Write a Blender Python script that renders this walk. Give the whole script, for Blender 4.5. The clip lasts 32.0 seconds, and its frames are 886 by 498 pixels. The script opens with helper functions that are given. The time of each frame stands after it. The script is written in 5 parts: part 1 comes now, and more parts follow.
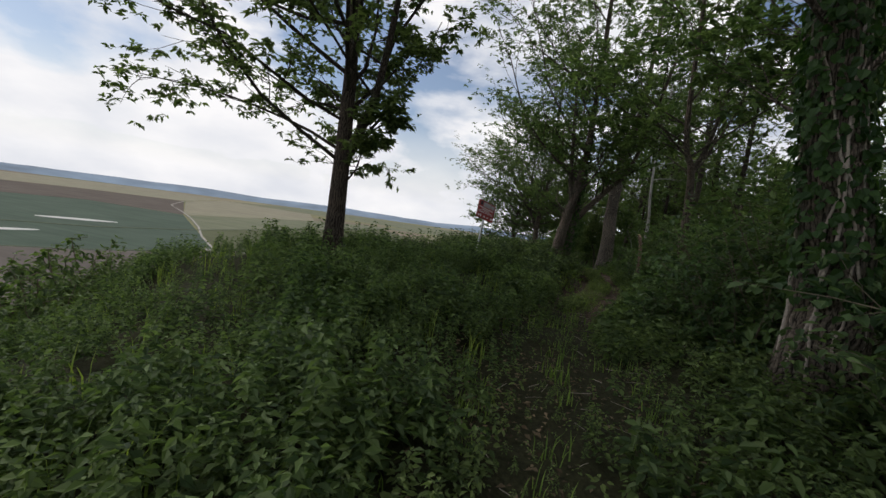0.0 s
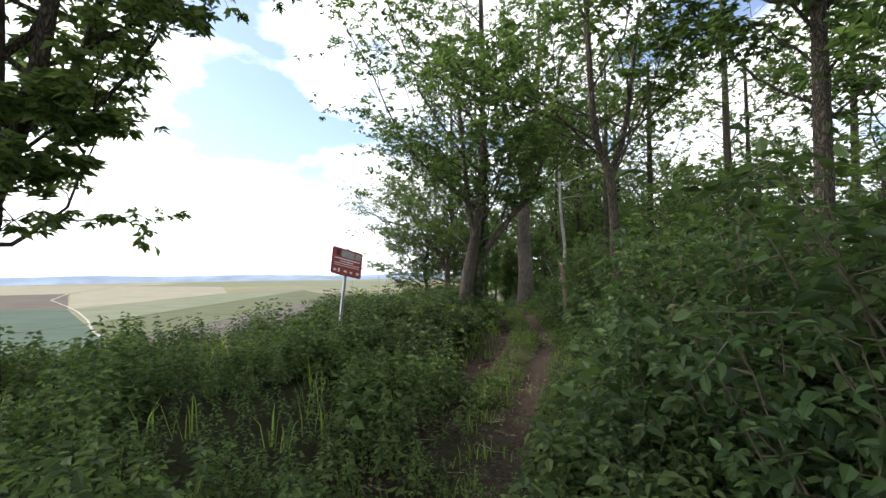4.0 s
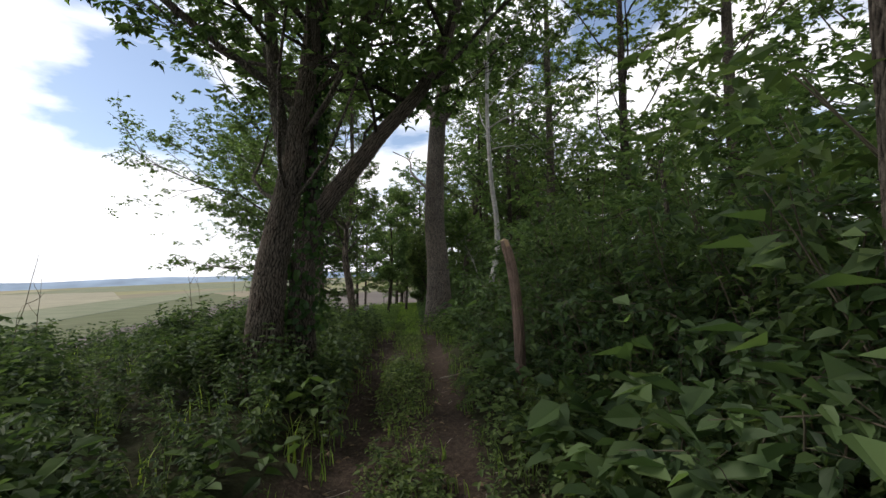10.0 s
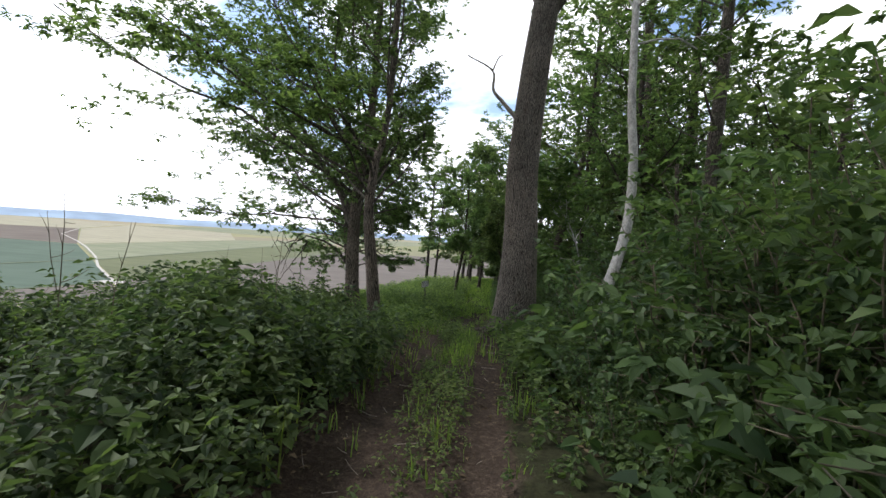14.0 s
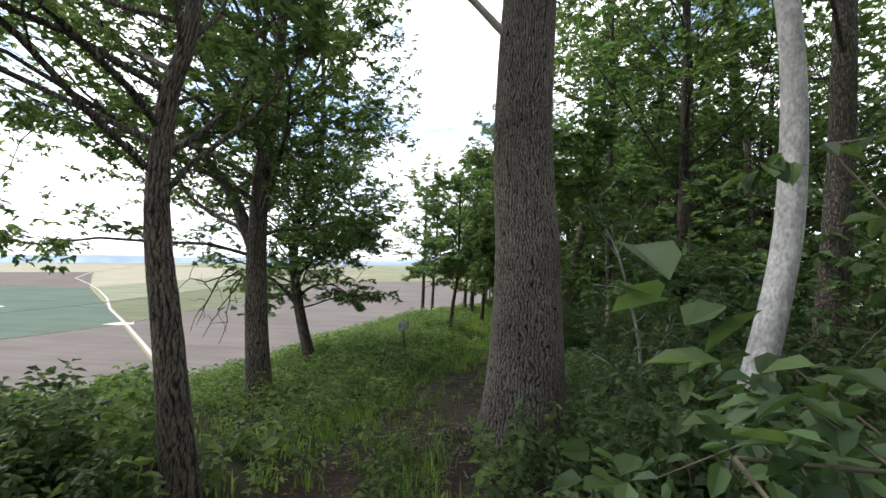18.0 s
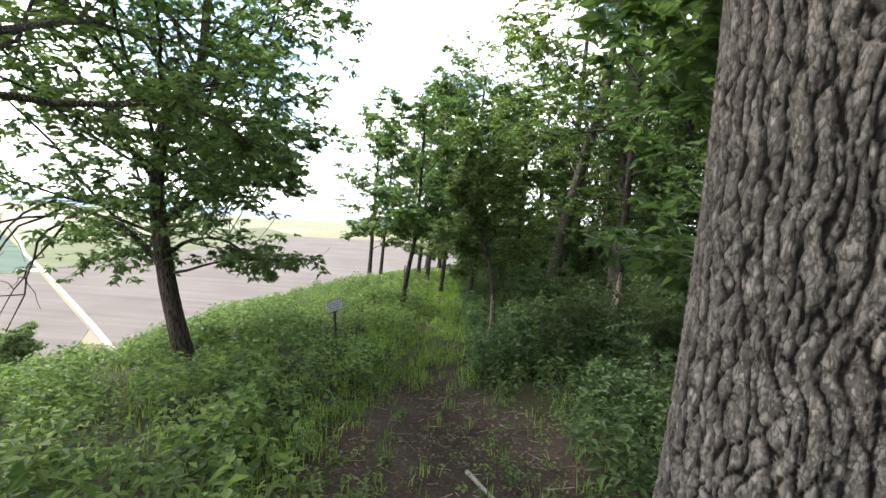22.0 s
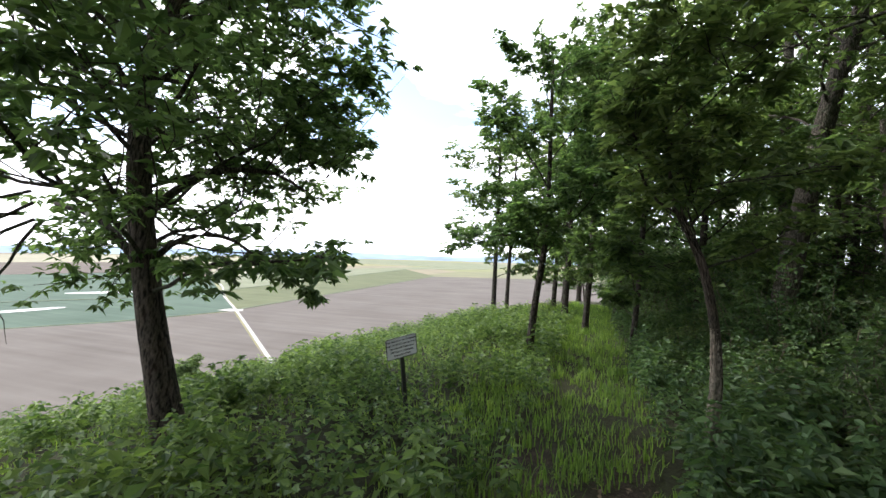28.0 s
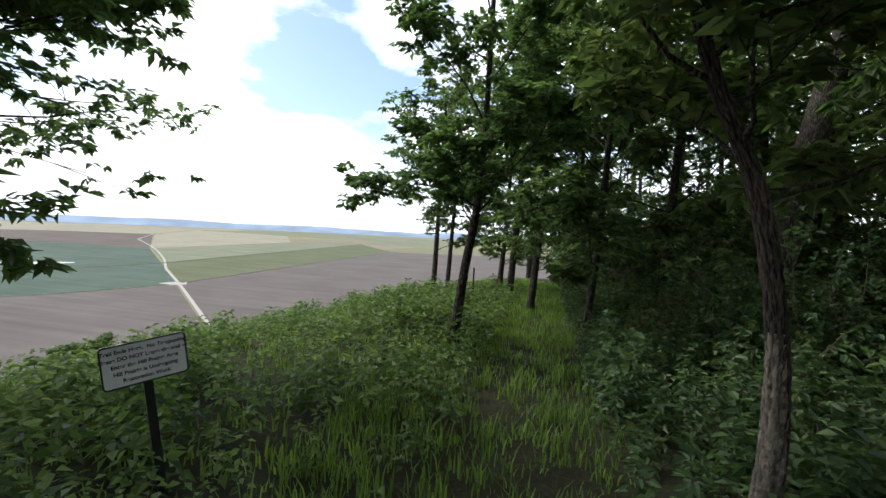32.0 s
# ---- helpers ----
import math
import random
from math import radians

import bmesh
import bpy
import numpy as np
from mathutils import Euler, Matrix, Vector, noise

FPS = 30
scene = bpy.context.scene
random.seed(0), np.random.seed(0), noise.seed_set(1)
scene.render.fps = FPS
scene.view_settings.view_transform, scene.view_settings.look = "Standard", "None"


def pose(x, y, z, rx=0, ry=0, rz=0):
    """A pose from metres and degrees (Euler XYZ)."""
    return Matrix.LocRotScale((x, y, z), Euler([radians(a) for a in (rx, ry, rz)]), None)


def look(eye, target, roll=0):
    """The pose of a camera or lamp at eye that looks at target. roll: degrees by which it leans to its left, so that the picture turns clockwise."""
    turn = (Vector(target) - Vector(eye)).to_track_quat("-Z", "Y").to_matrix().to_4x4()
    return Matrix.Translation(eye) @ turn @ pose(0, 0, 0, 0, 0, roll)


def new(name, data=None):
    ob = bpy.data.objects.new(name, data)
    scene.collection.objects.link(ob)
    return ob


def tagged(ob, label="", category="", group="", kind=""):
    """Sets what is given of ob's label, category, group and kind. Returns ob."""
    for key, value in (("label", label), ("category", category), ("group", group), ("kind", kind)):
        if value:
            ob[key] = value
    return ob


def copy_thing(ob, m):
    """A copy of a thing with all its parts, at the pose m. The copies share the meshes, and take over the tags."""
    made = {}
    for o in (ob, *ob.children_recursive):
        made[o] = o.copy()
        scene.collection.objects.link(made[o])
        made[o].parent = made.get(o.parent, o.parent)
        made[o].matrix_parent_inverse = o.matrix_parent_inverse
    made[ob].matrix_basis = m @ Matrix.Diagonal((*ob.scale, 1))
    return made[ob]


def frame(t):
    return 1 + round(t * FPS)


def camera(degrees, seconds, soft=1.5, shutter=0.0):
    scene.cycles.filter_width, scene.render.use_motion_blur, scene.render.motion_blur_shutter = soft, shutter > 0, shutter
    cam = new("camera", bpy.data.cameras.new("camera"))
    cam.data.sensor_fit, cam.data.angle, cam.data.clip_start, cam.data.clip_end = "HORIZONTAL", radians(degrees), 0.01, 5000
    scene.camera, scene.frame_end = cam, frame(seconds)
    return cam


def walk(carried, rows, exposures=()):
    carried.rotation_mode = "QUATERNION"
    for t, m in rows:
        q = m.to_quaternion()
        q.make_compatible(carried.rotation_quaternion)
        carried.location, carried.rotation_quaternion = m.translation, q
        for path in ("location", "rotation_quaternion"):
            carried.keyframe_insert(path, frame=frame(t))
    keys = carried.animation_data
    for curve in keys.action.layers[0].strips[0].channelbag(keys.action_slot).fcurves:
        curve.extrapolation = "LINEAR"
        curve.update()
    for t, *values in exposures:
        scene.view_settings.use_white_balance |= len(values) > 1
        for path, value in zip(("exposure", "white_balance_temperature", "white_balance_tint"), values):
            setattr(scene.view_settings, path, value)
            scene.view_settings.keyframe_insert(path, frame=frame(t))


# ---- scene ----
cam = camera(91.5, 32.0)
PATH = [
    (0, (-0.196, -6.044, -0.188), (-0.712, -4.118, -0.331), 8.1),
    (0.5, (-0.192, -5.731, -0.171), (-0.438, -3.747, -0.213), 4.9),
    (1, (-0.309, -5.318, -0.156), (-0.375, -3.319, -0.133), 5.6),
    (1.5, (-0.251, -4.800, -0.104), (-0.146, -2.802, -0.076), 3.1),
    (2, (-0.321, -4.316, -0.060), (-0.110, -2.327, -0.084), 0.7),
    (2.5, (-0.249, -3.843, -0.037), (-0.114, -1.851, -0.156), -1.0),
    (3, (-0.083, -3.430, -0.031), (-0.074, -1.431, -0.083), -3.4),
    (3.5, (0.270, -3.094, 0.017), (0.065, -1.107, 0.105), -0.1),
    (5.5, (0.023, 0.007, 0.024), (0.015, 2.005, 0.117), 0.4),
    (6, (0.169, 0.428, 0.009), (0.337, 2.421, 0.055), 3.5),
    (6.5, (0.293, 0.944, 0.011), (0.599, 2.919, 0.083), 3.2),
    (7, (0.411, 1.596, -0.013), (0.717, 3.572, 0.018), 3.0),
    (7.5, (0.575, 2.183, -0.051), (0.844, 4.162, -0.152), 2.5),
    (8, (0.582, 2.762, -0.084), (0.789, 4.749, -0.175), 2.7),
    (8.5, (0.773, 3.404, -0.121), (0.950, 5.396, -0.101), 0.5),
    (9, (0.874, 3.969, -0.204), (1.127, 5.953, -0.217), -1.3),
    (9.5, (1.090, 4.238, -0.036), (1.420, 6.209, -0.105), 0.5),
    (10, (1.207, 4.839, -0.075), (1.370, 6.831, -0.004), -1.6),
    (10.5, (1.281, 5.382, -0.041), (1.295, 7.381, 0.031), 1.7),
    (11, (1.500, 6.023, -0.116), (1.512, 8.020, 0.001), 2.4),
    (11.5, (1.582, 6.621, -0.119), (1.579, 8.620, -0.047), 3.6),
    (12, (1.892, 7.126, -0.110), (1.762, 9.121, -0.164), 4.9),
    (12.5, (1.735, 7.596, -0.166), (1.469, 9.576, -0.265), 4.5),
    (13, (1.670, 8.168, -0.206), (1.294, 10.131, -0.292), 5.2),
    (13.5, (1.638, 8.776, -0.145), (1.232, 10.732, -0.237), 4.6),
    (14, (1.564, 9.277, -0.069), (1.339, 11.262, -0.145), 4.2),
    (14.5, (1.634, 9.840, -0.027), (1.531, 11.837, -0.027), 2.5),
    (16.5, (1.650, 11.498, 0.054), (1.415, 13.484, 0.026), 5.1),
    (17, (1.778, 12.100, 0.020), (1.518, 14.082, 0.098), 4.2),
    (17.5, (1.765, 12.681, -0.009), (1.513, 14.664, 0.041), 2.3),
    (18, (1.827, 13.198, -0.083), (1.559, 15.179, -0.051), 1.0),
    (18.5, (1.804, 13.703, -0.142), (1.357, 15.650, -0.040), 0.2),
    (19, (1.574, 14.200, -0.113), (0.779, 16.033, -0.012), 1.7),
    (19.5, (1.636, 14.661, -0.123), (0.606, 16.372, -0.014), 0.5),
    (20, (1.507, 15.298, -0.192), (0.919, 17.210, -0.197), 1.1),
    (20.5, (1.501, 15.764, -0.211), (1.193, 17.740, -0.216), 2.8),
    (21, (1.392, 16.106, -0.230), (1.251, 18.100, -0.185), 2.8),
    (21.5, (1.208, 16.397, -0.263), (1.151, 18.396, -0.247), 4.9),
    (22, (1.286, 16.805, -0.273), (1.249, 18.799, -0.410), 4.2),
    (22.5, (1.202, 17.171, -0.301), (1.292, 19.147, -0.600), 5.1),
    (23, (1.234, 17.449, -0.353), (1.520, 19.415, -0.585), 4.7),
    (23.5, (1.196, 17.758, -0.443), (1.632, 19.688, -0.735), 1.3),
    (24, (1.149, 17.997, -0.552), (1.118, 19.987, -0.746), -0.7),
    (24.5, (1.228, 18.252, -0.513), (0.964, 20.233, -0.583), -0.6),
    (25, (1.326, 18.639, -0.621), (1.661, 20.611, -0.620), 5.3),
    (25.5, (1.334, 18.904, -0.745), (1.599, 20.886, -0.723), 3.3),
    (26, (1.249, 19.169, -0.819), (1.282, 21.168, -0.791), -1.0),
    (26.5, (1.091, 19.379, -0.806), (0.596, 21.312, -0.936), -0.9),
    (28.5, (1.085, 20.566, -0.994), (0.439, 22.457, -0.935), 1.9),
    (29, (1.047, 20.818, -1.032), (0.537, 22.750, -0.947), 2.5),
    (29.5, (1.147, 21.162, -1.080), (0.661, 23.099, -0.973), 3.5),
    (30, (1.175, 21.474, -1.096), (0.965, 23.460, -0.986), 4.6),
    (30.5, (1.236, 21.787, -1.125), (1.216, 23.782, -0.985), 7.0),
    (31, (1.259, 22.044, -1.184), (1.281, 24.033, -0.968), 5.4),
    (31.5, (1.195, 22.268, -1.187), (1.025, 24.260, -1.131), 4.7),
    (32, (1.191, 22.545, -1.194), (0.744, 24.493, -1.288), 3.0),
]
EXPOSURES = [(0, -0.05, 6500, 12), (1, 0.85, 6600, 12), (2, 1.30, 6500, 12), (3, 1.65, 6400, 12), (3.5, 1.58, 6400, 12), (6, -0.10, 6500, 10), (7, 0.10, 6500, 10), (9, 0.35, 6500, 12), (10, 0.70, 6500, 12), (11, 0.66, 6400, 13), (12, 1.10, 6300, 13), (13, 2.05, 6200, 13), (14, 1.25, 6200, 12), (17, 1.28, 6200, 12), (18, 1.60, 6200, 13), (19, 0.85, 6200, 12), (20, 1.00, 6200, 12), (21, 1.95, 6200, 14), (22, 2.40, 6300, 13), (23, 3.10, 6400, 11), (24, 2.75, 6300, 11), (25, 2.55, 6200, 12), (26, 2.15, 6200, 12), (29, 1.68, 6200, 12), (31, 1.06, 6100, 12), (32, 1.12, 6100, 12)]
walk(cam, [(t, look(eye, target, roll)) for t, eye, target, roll in PATH], EXPOSURES)

# ---- world and light ----
SUN_ELEVATION, SUN_AZIMUTH = 50, 278     # degrees; azimuth clockwise from +y
world = bpy.data.worlds.new("world")
scene.world = world
world.use_nodes = True
wt = world.node_tree
wt.nodes.clear()
w_out = wt.nodes.new("ShaderNodeOutputWorld")
w_sky = wt.nodes.new("ShaderNodeTexSky")
w_sky.sky_type = "NISHITA"
w_sky.sun_disc = False
w_sky.sun_elevation = radians(SUN_ELEVATION)
w_sky.sun_rotation = radians(SUN_AZIMUTH)
w_blue = wt.nodes.new("ShaderNodeBackground")
w_blue.inputs["Strength"].default_value = 0.10
wt.links.new(w_sky.outputs[0], w_blue.inputs["Color"])
w_co = wt.nodes.new("ShaderNodeTexCoord")
w_map = wt.nodes.new("ShaderNodeMapping")
w_map.inputs["Scale"].default_value = (1.0, 1.0, 2.2)
w_map.inputs["Location"].default_value = (0.773, -0.393, 2.735)
wt.links.new(w_co.outputs["Generated"], w_map.inputs["Vector"])
w_noise = wt.nodes.new("ShaderNodeTexNoise")
w_noise.inputs["Scale"].default_value = 1.9
w_noise.inputs["Detail"].default_value = 7
w_noise.inputs["Roughness"].default_value = 0.52
w_noise.inputs["Distortion"].default_value = 0.25
wt.links.new(w_map.outputs[0], w_noise.inputs["Vector"])
w_ramp = wt.nodes.new("ShaderNodeValToRGB")
w_ramp.color_ramp.elements[0].position = 0.44
w_ramp.color_ramp.elements[0].color = (0.04, 0.04, 0.04, 1)
w_ramp.color_ramp.elements[1].position = 0.53
wt.links.new(w_noise.outputs["Fac"], w_ramp.inputs[0])
w_grey = wt.nodes.new("ShaderNodeTexNoise")
w_grey.inputs["Scale"].default_value = 4.5
w_grey.inputs["Detail"].default_value = 5
wt.links.new(w_map.outputs[0], w_grey.inputs["Vector"])
w_gramp = wt.nodes.new("ShaderNodeValToRGB")
w_gramp.color_ramp.elements[0].position = 0.3
w_gramp.color_ramp.elements[0].color = (0.78, 0.81, 0.86, 1)
w_gramp.color_ramp.elements[1].position = 0.6
w_gramp.color_ramp.elements[1].color = (1, 1, 1, 1)
wt.links.new(w_grey.outputs["Fac"], w_gramp.inputs[0])
w_cloud = wt.nodes.new("ShaderNodeBackground")
w_cloud.inputs["Strength"].default_value = 1.0
wt.links.new(w_gramp.outputs[0], w_cloud.inputs["Color"])
w_mix = wt.nodes.new("ShaderNodeMixShader")
# a bank of cloud all round the horizon
w_sep = wt.nodes.new("ShaderNodeSeparateXYZ")
wt.links.new(w_co.outputs["Generated"], w_sep.inputs[0])
w_bank = wt.nodes.new("ShaderNodeMapRange")
w_bank.inputs["From Min"].default_value, w_bank.inputs["From Max"].default_value = 0.03, 0.22
w_bank.inputs["To Min"].default_value, w_bank.inputs["To Max"].default_value = 1.0, 0.0
wt.links.new(w_sep.outputs["Z"], w_bank.inputs["Value"])
w_max = wt.nodes.new("ShaderNodeMath")
w_max.operation = "MAXIMUM"
wt.links.new(w_ramp.outputs[0], w_max.inputs[0])
wt.links.new(w_bank.outputs[0], w_max.inputs[1])
wt.links.new(w_max.outputs[0], w_mix.inputs[0])
wt.links.new(w_blue.outputs[0], w_mix.inputs[1])
wt.links.new(w_cloud.outputs[0], w_mix.inputs[2])
wt.links.new(w_mix.outputs[0], w_out.inputs["Surface"])

sun = new("sun", bpy.data.lights.new("sun", "SUN"))
sun.data.energy, sun.data.angle, sun.data.color = 1.35, radians(12), (1.0, 0.95, 0.87)
_e, _a = radians(SUN_ELEVATION), radians(SUN_AZIMUTH)
sun.matrix_world = look(Vector((math.sin(_a) * math.cos(_e), math.cos(_a) * math.cos(_e), math.sin(_e))) * 60, (0, 0, 0))


# ---- materials ----
def material(name):
    m = bpy.data.materials.new(name)
    m.use_nodes = True
    t = m.node_tree
    return m, t, t.nodes["Principled BSDF"]


def node(t, kind, **values):
    n = t.nodes.new(kind)
    for key, value in values.items():
        n.inputs[key.replace("_", " ")].default_value = value
    return n


def ramp(t, source, *stops):
    n = t.nodes.new("ShaderNodeValToRGB")
    while len(n.color_ramp.elements) < len(stops):
        n.color_ramp.elements.new(0.5)
    for e, (pos, col) in zip(n.color_ramp.elements, stops):
        e.position = pos
        e.color = (*col, 1)
    t.links.new(source, n.inputs[0])
    return n.outputs[0]


def blend(t, fac, a, b, mode="MIX"):
    n = t.nodes.new("ShaderNodeMix")
    n.data_type, n.blend_type = "RGBA", mode
    for socket, value in zip((n.inputs[0], n.inputs[6], n.inputs[7]), (fac, a, b)):
        if isinstance(value, bpy.types.NodeSocket):
            t.links.new(value, socket)
        else:
            socket.default_value = value if isinstance(value, float) else (*value, 1)
    return n.outputs[2]


def leaf_material(name, dark, light, glow, rough=0.5, through_fac=0.42):
    """A leaf: varied greens leaf by leaf, sheen, and light that shines through the blade."""
    m, t, b = material(name)
    geo = t.nodes.new("ShaderNodeNewGeometry")
    info = t.nodes.new("ShaderNodeObjectInfo")
    c = ramp(t, geo.outputs["Random Per Island"], (0.0, dark), (0.75, light), (1.0, tuple(min(1, v * 1.35) for v in light)))
    co = t.nodes.new("ShaderNodeTexCoord")
    n = node(t, "ShaderNodeTexNoise", Scale=1.3, Detail=3.0)
    t.links.new(co.outputs["Object"], n.inputs["Vector"])
    patch = ramp(t, n.outputs["Fac"], (0.3, (0.72, 0.78, 0.7)), (0.7, (1.2, 1.15, 1.05)))
    c = blend(t, 1.0, c, patch, "MULTIPLY")
    tint = ramp(t, info.outputs["Random"], (0.0, (0.88, 0.95, 0.9)), (1.0, (1.12, 1.05, 0.95)))
    c = blend(t, 1.0, c, tint, "MULTIPLY")
    t.links.new(c, b.inputs["Base Color"])
    b.inputs["Roughness"].default_value = rough + 0.12
    b.inputs["Specular IOR Level"].default_value = 0.28
    tr = t.nodes.new("ShaderNodeBsdfTranslucent")
    tc = blend(t, 1.0, c, glow, "MULTIPLY")
    t.links.new(tc, tr.inputs["Color"])
    mix = t.nodes.new("ShaderNodeMixShader")
    mix.inputs[0].default_value = through_fac
    t.links.new(b.outputs[0], mix.inputs[1])
    t.links.new(tr.outputs[0], mix.inputs[2])
    t.links.new(mix.outputs[0], t.nodes["Material Output"].inputs["Surface"])
    return m


def bark_material(name, dark, light, scale=9.0, stretch=0.16, depth=0.9, moss=0.0):
    m, t, b = material(name)
    co = t.nodes.new("ShaderNodeTexCoord")
    mp = t.nodes.new("ShaderNodeMapping")
    mp.inputs["Scale"].default_value = (1, 1, stretch)
    t.links.new(co.outputs["Object"], mp.inputs["Vector"])
    warp = node(t, "ShaderNodeTexNoise", Scale=scale * 0.6, Detail=3.0)
    t.links.new(mp.outputs[0], warp.inputs["Vector"])
    add = t.nodes.new("ShaderNodeVectorMath")
    add.operation = "MULTIPLY_ADD"
    add.inputs[1].default_value = (0.10, 0.10, 0.10)
    t.links.new(warp.outputs["Color"], add.inputs[0])
    t.links.new(mp.outputs[0], add.inputs[2])
    vor = node(t, "ShaderNodeTexVoronoi", Scale=scale * 2.2)
    vor.feature = "DISTANCE_TO_EDGE"
    t.links.new(add.outputs[0], vor.inputs["Vector"])
    fine = node(t, "ShaderNodeTexNoise", Scale=60.0, Detail=5.0)
    t.links.new(mp.outputs[0], fine.inputs["Vector"])
    big = node(t, "ShaderNodeTexNoise", Scale=1.7, Detail=3.0)
    t.links.new(co.outputs["Object"], big.inputs["Vector"])
    ridge = ramp(t, vor.outputs["Distance"], (0.0, (0, 0, 0)), (0.28, (1, 1, 1)))
    c = blend(t, ridge, dark, light)
    c = blend(t, 1.0, c, ramp(t, fine.outputs["Fac"], (0.3, (0.62, 0.6, 0.58)), (0.7, (1.25, 1.22, 1.18))), "MULTIPLY")
    c = blend(t, 1.0, c, ramp(t, big.outputs["Fac"], (0.3, (0.75, 0.74, 0.72)), (0.7, (1.15, 1.15, 1.12))), "MULTIPLY")
    if moss:
        spots = node(t, "ShaderNodeTexNoise", Scale=5.0, Detail=6.0)
        t.links.new(co.outputs["Object"], spots.inputs["Vector"])
        c = blend(t, ramp(t, spots.outputs["Fac"], (0.52, (0, 0, 0)), (0.62, (moss, moss, moss))), c, (0.09, 0.11, 0.06))
    t.links.new(c, b.inputs["Base Color"])
    b.inputs["Roughness"].default_value = 0.92
    b.inputs["Specular IOR Level"].default_value = 0.2
    h = blend(t, 0.3, ridge, fine.outputs["Color"])
    bump = node(t, "ShaderNodeBump", Strength=depth, Distance=0.03)
    t.links.new(h, bump.inputs["Height"])
    t.links.new(bump.outputs[0], b.inputs["Normal"])
    return m


def furrowed_bark(name, dark, light, peel=(0.55, 0.38, 0.24), stretch=0.4, chip=0.25):
    """Bark whose furrows are in the mesh: the attribute ridge is high on the plates and low in the cracks, and the
    colour is darker in the cracks.
    """
    m, t, b = material(name)
    co = t.nodes.new("ShaderNodeTexCoord")
    at = t.nodes.new("ShaderNodeAttribute")
    at.attribute_name = "ridge"
    pe = t.nodes.new("ShaderNodeAttribute")
    pe.attribute_name = "peel"
    mp = t.nodes.new("ShaderNodeMapping")
    mp.inputs["Scale"].default_value = (1, 1, stretch)
    t.links.new(co.outputs["Object"], mp.inputs["Vector"])
    fine = node(t, "ShaderNodeTexNoise", Scale=70.0, Detail=6.0, Roughness=0.7)
    t.links.new(mp.outputs[0], fine.inputs["Vector"])
    big = node(t, "ShaderNodeTexNoise", Scale=2.3, Detail=4.0)
    t.links.new(co.outputs["Object"], big.inputs["Vector"])
    flake = node(t, "ShaderNodeTexVoronoi", Scale=110.0, Randomness=1.0)
    flake.feature = "DISTANCE_TO_EDGE"
    bent = t.nodes.new("ShaderNodeVectorMath")
    bent.operation = "MULTIPLY_ADD"
    bent.inputs[1].default_value = (0.03, 0.03, 0.03)
    t.links.new(fine.outputs["Color"], bent.inputs[0])
    t.links.new(mp.outputs[0], bent.inputs[2])
    t.links.new(bent.outputs[0], flake.inputs["Vector"])
    chips = ramp(t, flake.outputs["Distance"], (0.0, (0.35, 0.34, 0.33)), (0.12, (1.06, 1.05, 1.04)))
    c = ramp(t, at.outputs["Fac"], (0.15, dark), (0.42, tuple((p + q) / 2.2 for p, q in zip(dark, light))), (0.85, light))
    c = blend(t, chip, c, blend(t, 1.0, c, chips, "MULTIPLY"))
    rust = node(t, "ShaderNodeTexNoise", Scale=9.0, Detail=5.0)
    t.links.new(mp.outputs[0], rust.inputs["Vector"])
    c = blend(t, ramp(t, rust.outputs["Fac"], (0.55, (0, 0, 0)), (0.75, (0.22, 0.22, 0.22))), c, (0.17, 0.105, 0.08))
    c = blend(t, 1.0, c, ramp(t, fine.outputs["Fac"], (0.3, (0.38, 0.37, 0.36)), (0.7, (1.5, 1.46, 1.41))), "MULTIPLY")
    c = blend(t, 1.0, c, ramp(t, big.outputs["Fac"], (0.3, (0.72, 0.74, 0.72)), (0.7, (1.18, 1.15, 1.12))), "MULTIPLY")
    c = blend(t, pe.outputs["Fac"], c, peel)
    t.links.new(c, b.inputs["Base Color"])
    b.inputs["Roughness"].default_value = 0.93
    b.inputs["Specular IOR Level"].default_value = 0.2
    bump = node(t, "ShaderNodeBump", Strength=0.9, Distance=0.012)
    t.links.new(blend(t, 0.5, fine.outputs["Fac"], chips), bump.inputs["Height"])
    t.links.new(bump.outputs[0], b.inputs["Normal"])
    return m


def plain_material(name, colour, rough=0.7, metal=0.0, scale=30.0, vary=0.15, bump_depth=0.1):
    m, t, b = material(name)
    co = t.nodes.new("ShaderNodeTexCoord")
    n = node(t, "ShaderNodeTexNoise", Scale=scale, Detail=5.0)
    t.links.new(co.outputs["Object"], n.inputs["Vector"])
    c = blend(t, 1.0, colour, ramp(t, n.outputs["Fac"], (0.3, (1 - vary,) * 3), (0.7, (1 + vary,) * 3)), "MULTIPLY")
    t.links.new(c, b.inputs["Base Color"])
    b.inputs["Roughness"].default_value, b.inputs["Metallic"].default_value = rough, metal
    bump = node(t, "ShaderNodeBump", Strength=bump_depth, Distance=0.01)
    t.links.new(n.outputs["Fac"], bump.inputs["Height"])
    t.links.new(bump.outputs[0], b.inputs["Normal"])
    return m


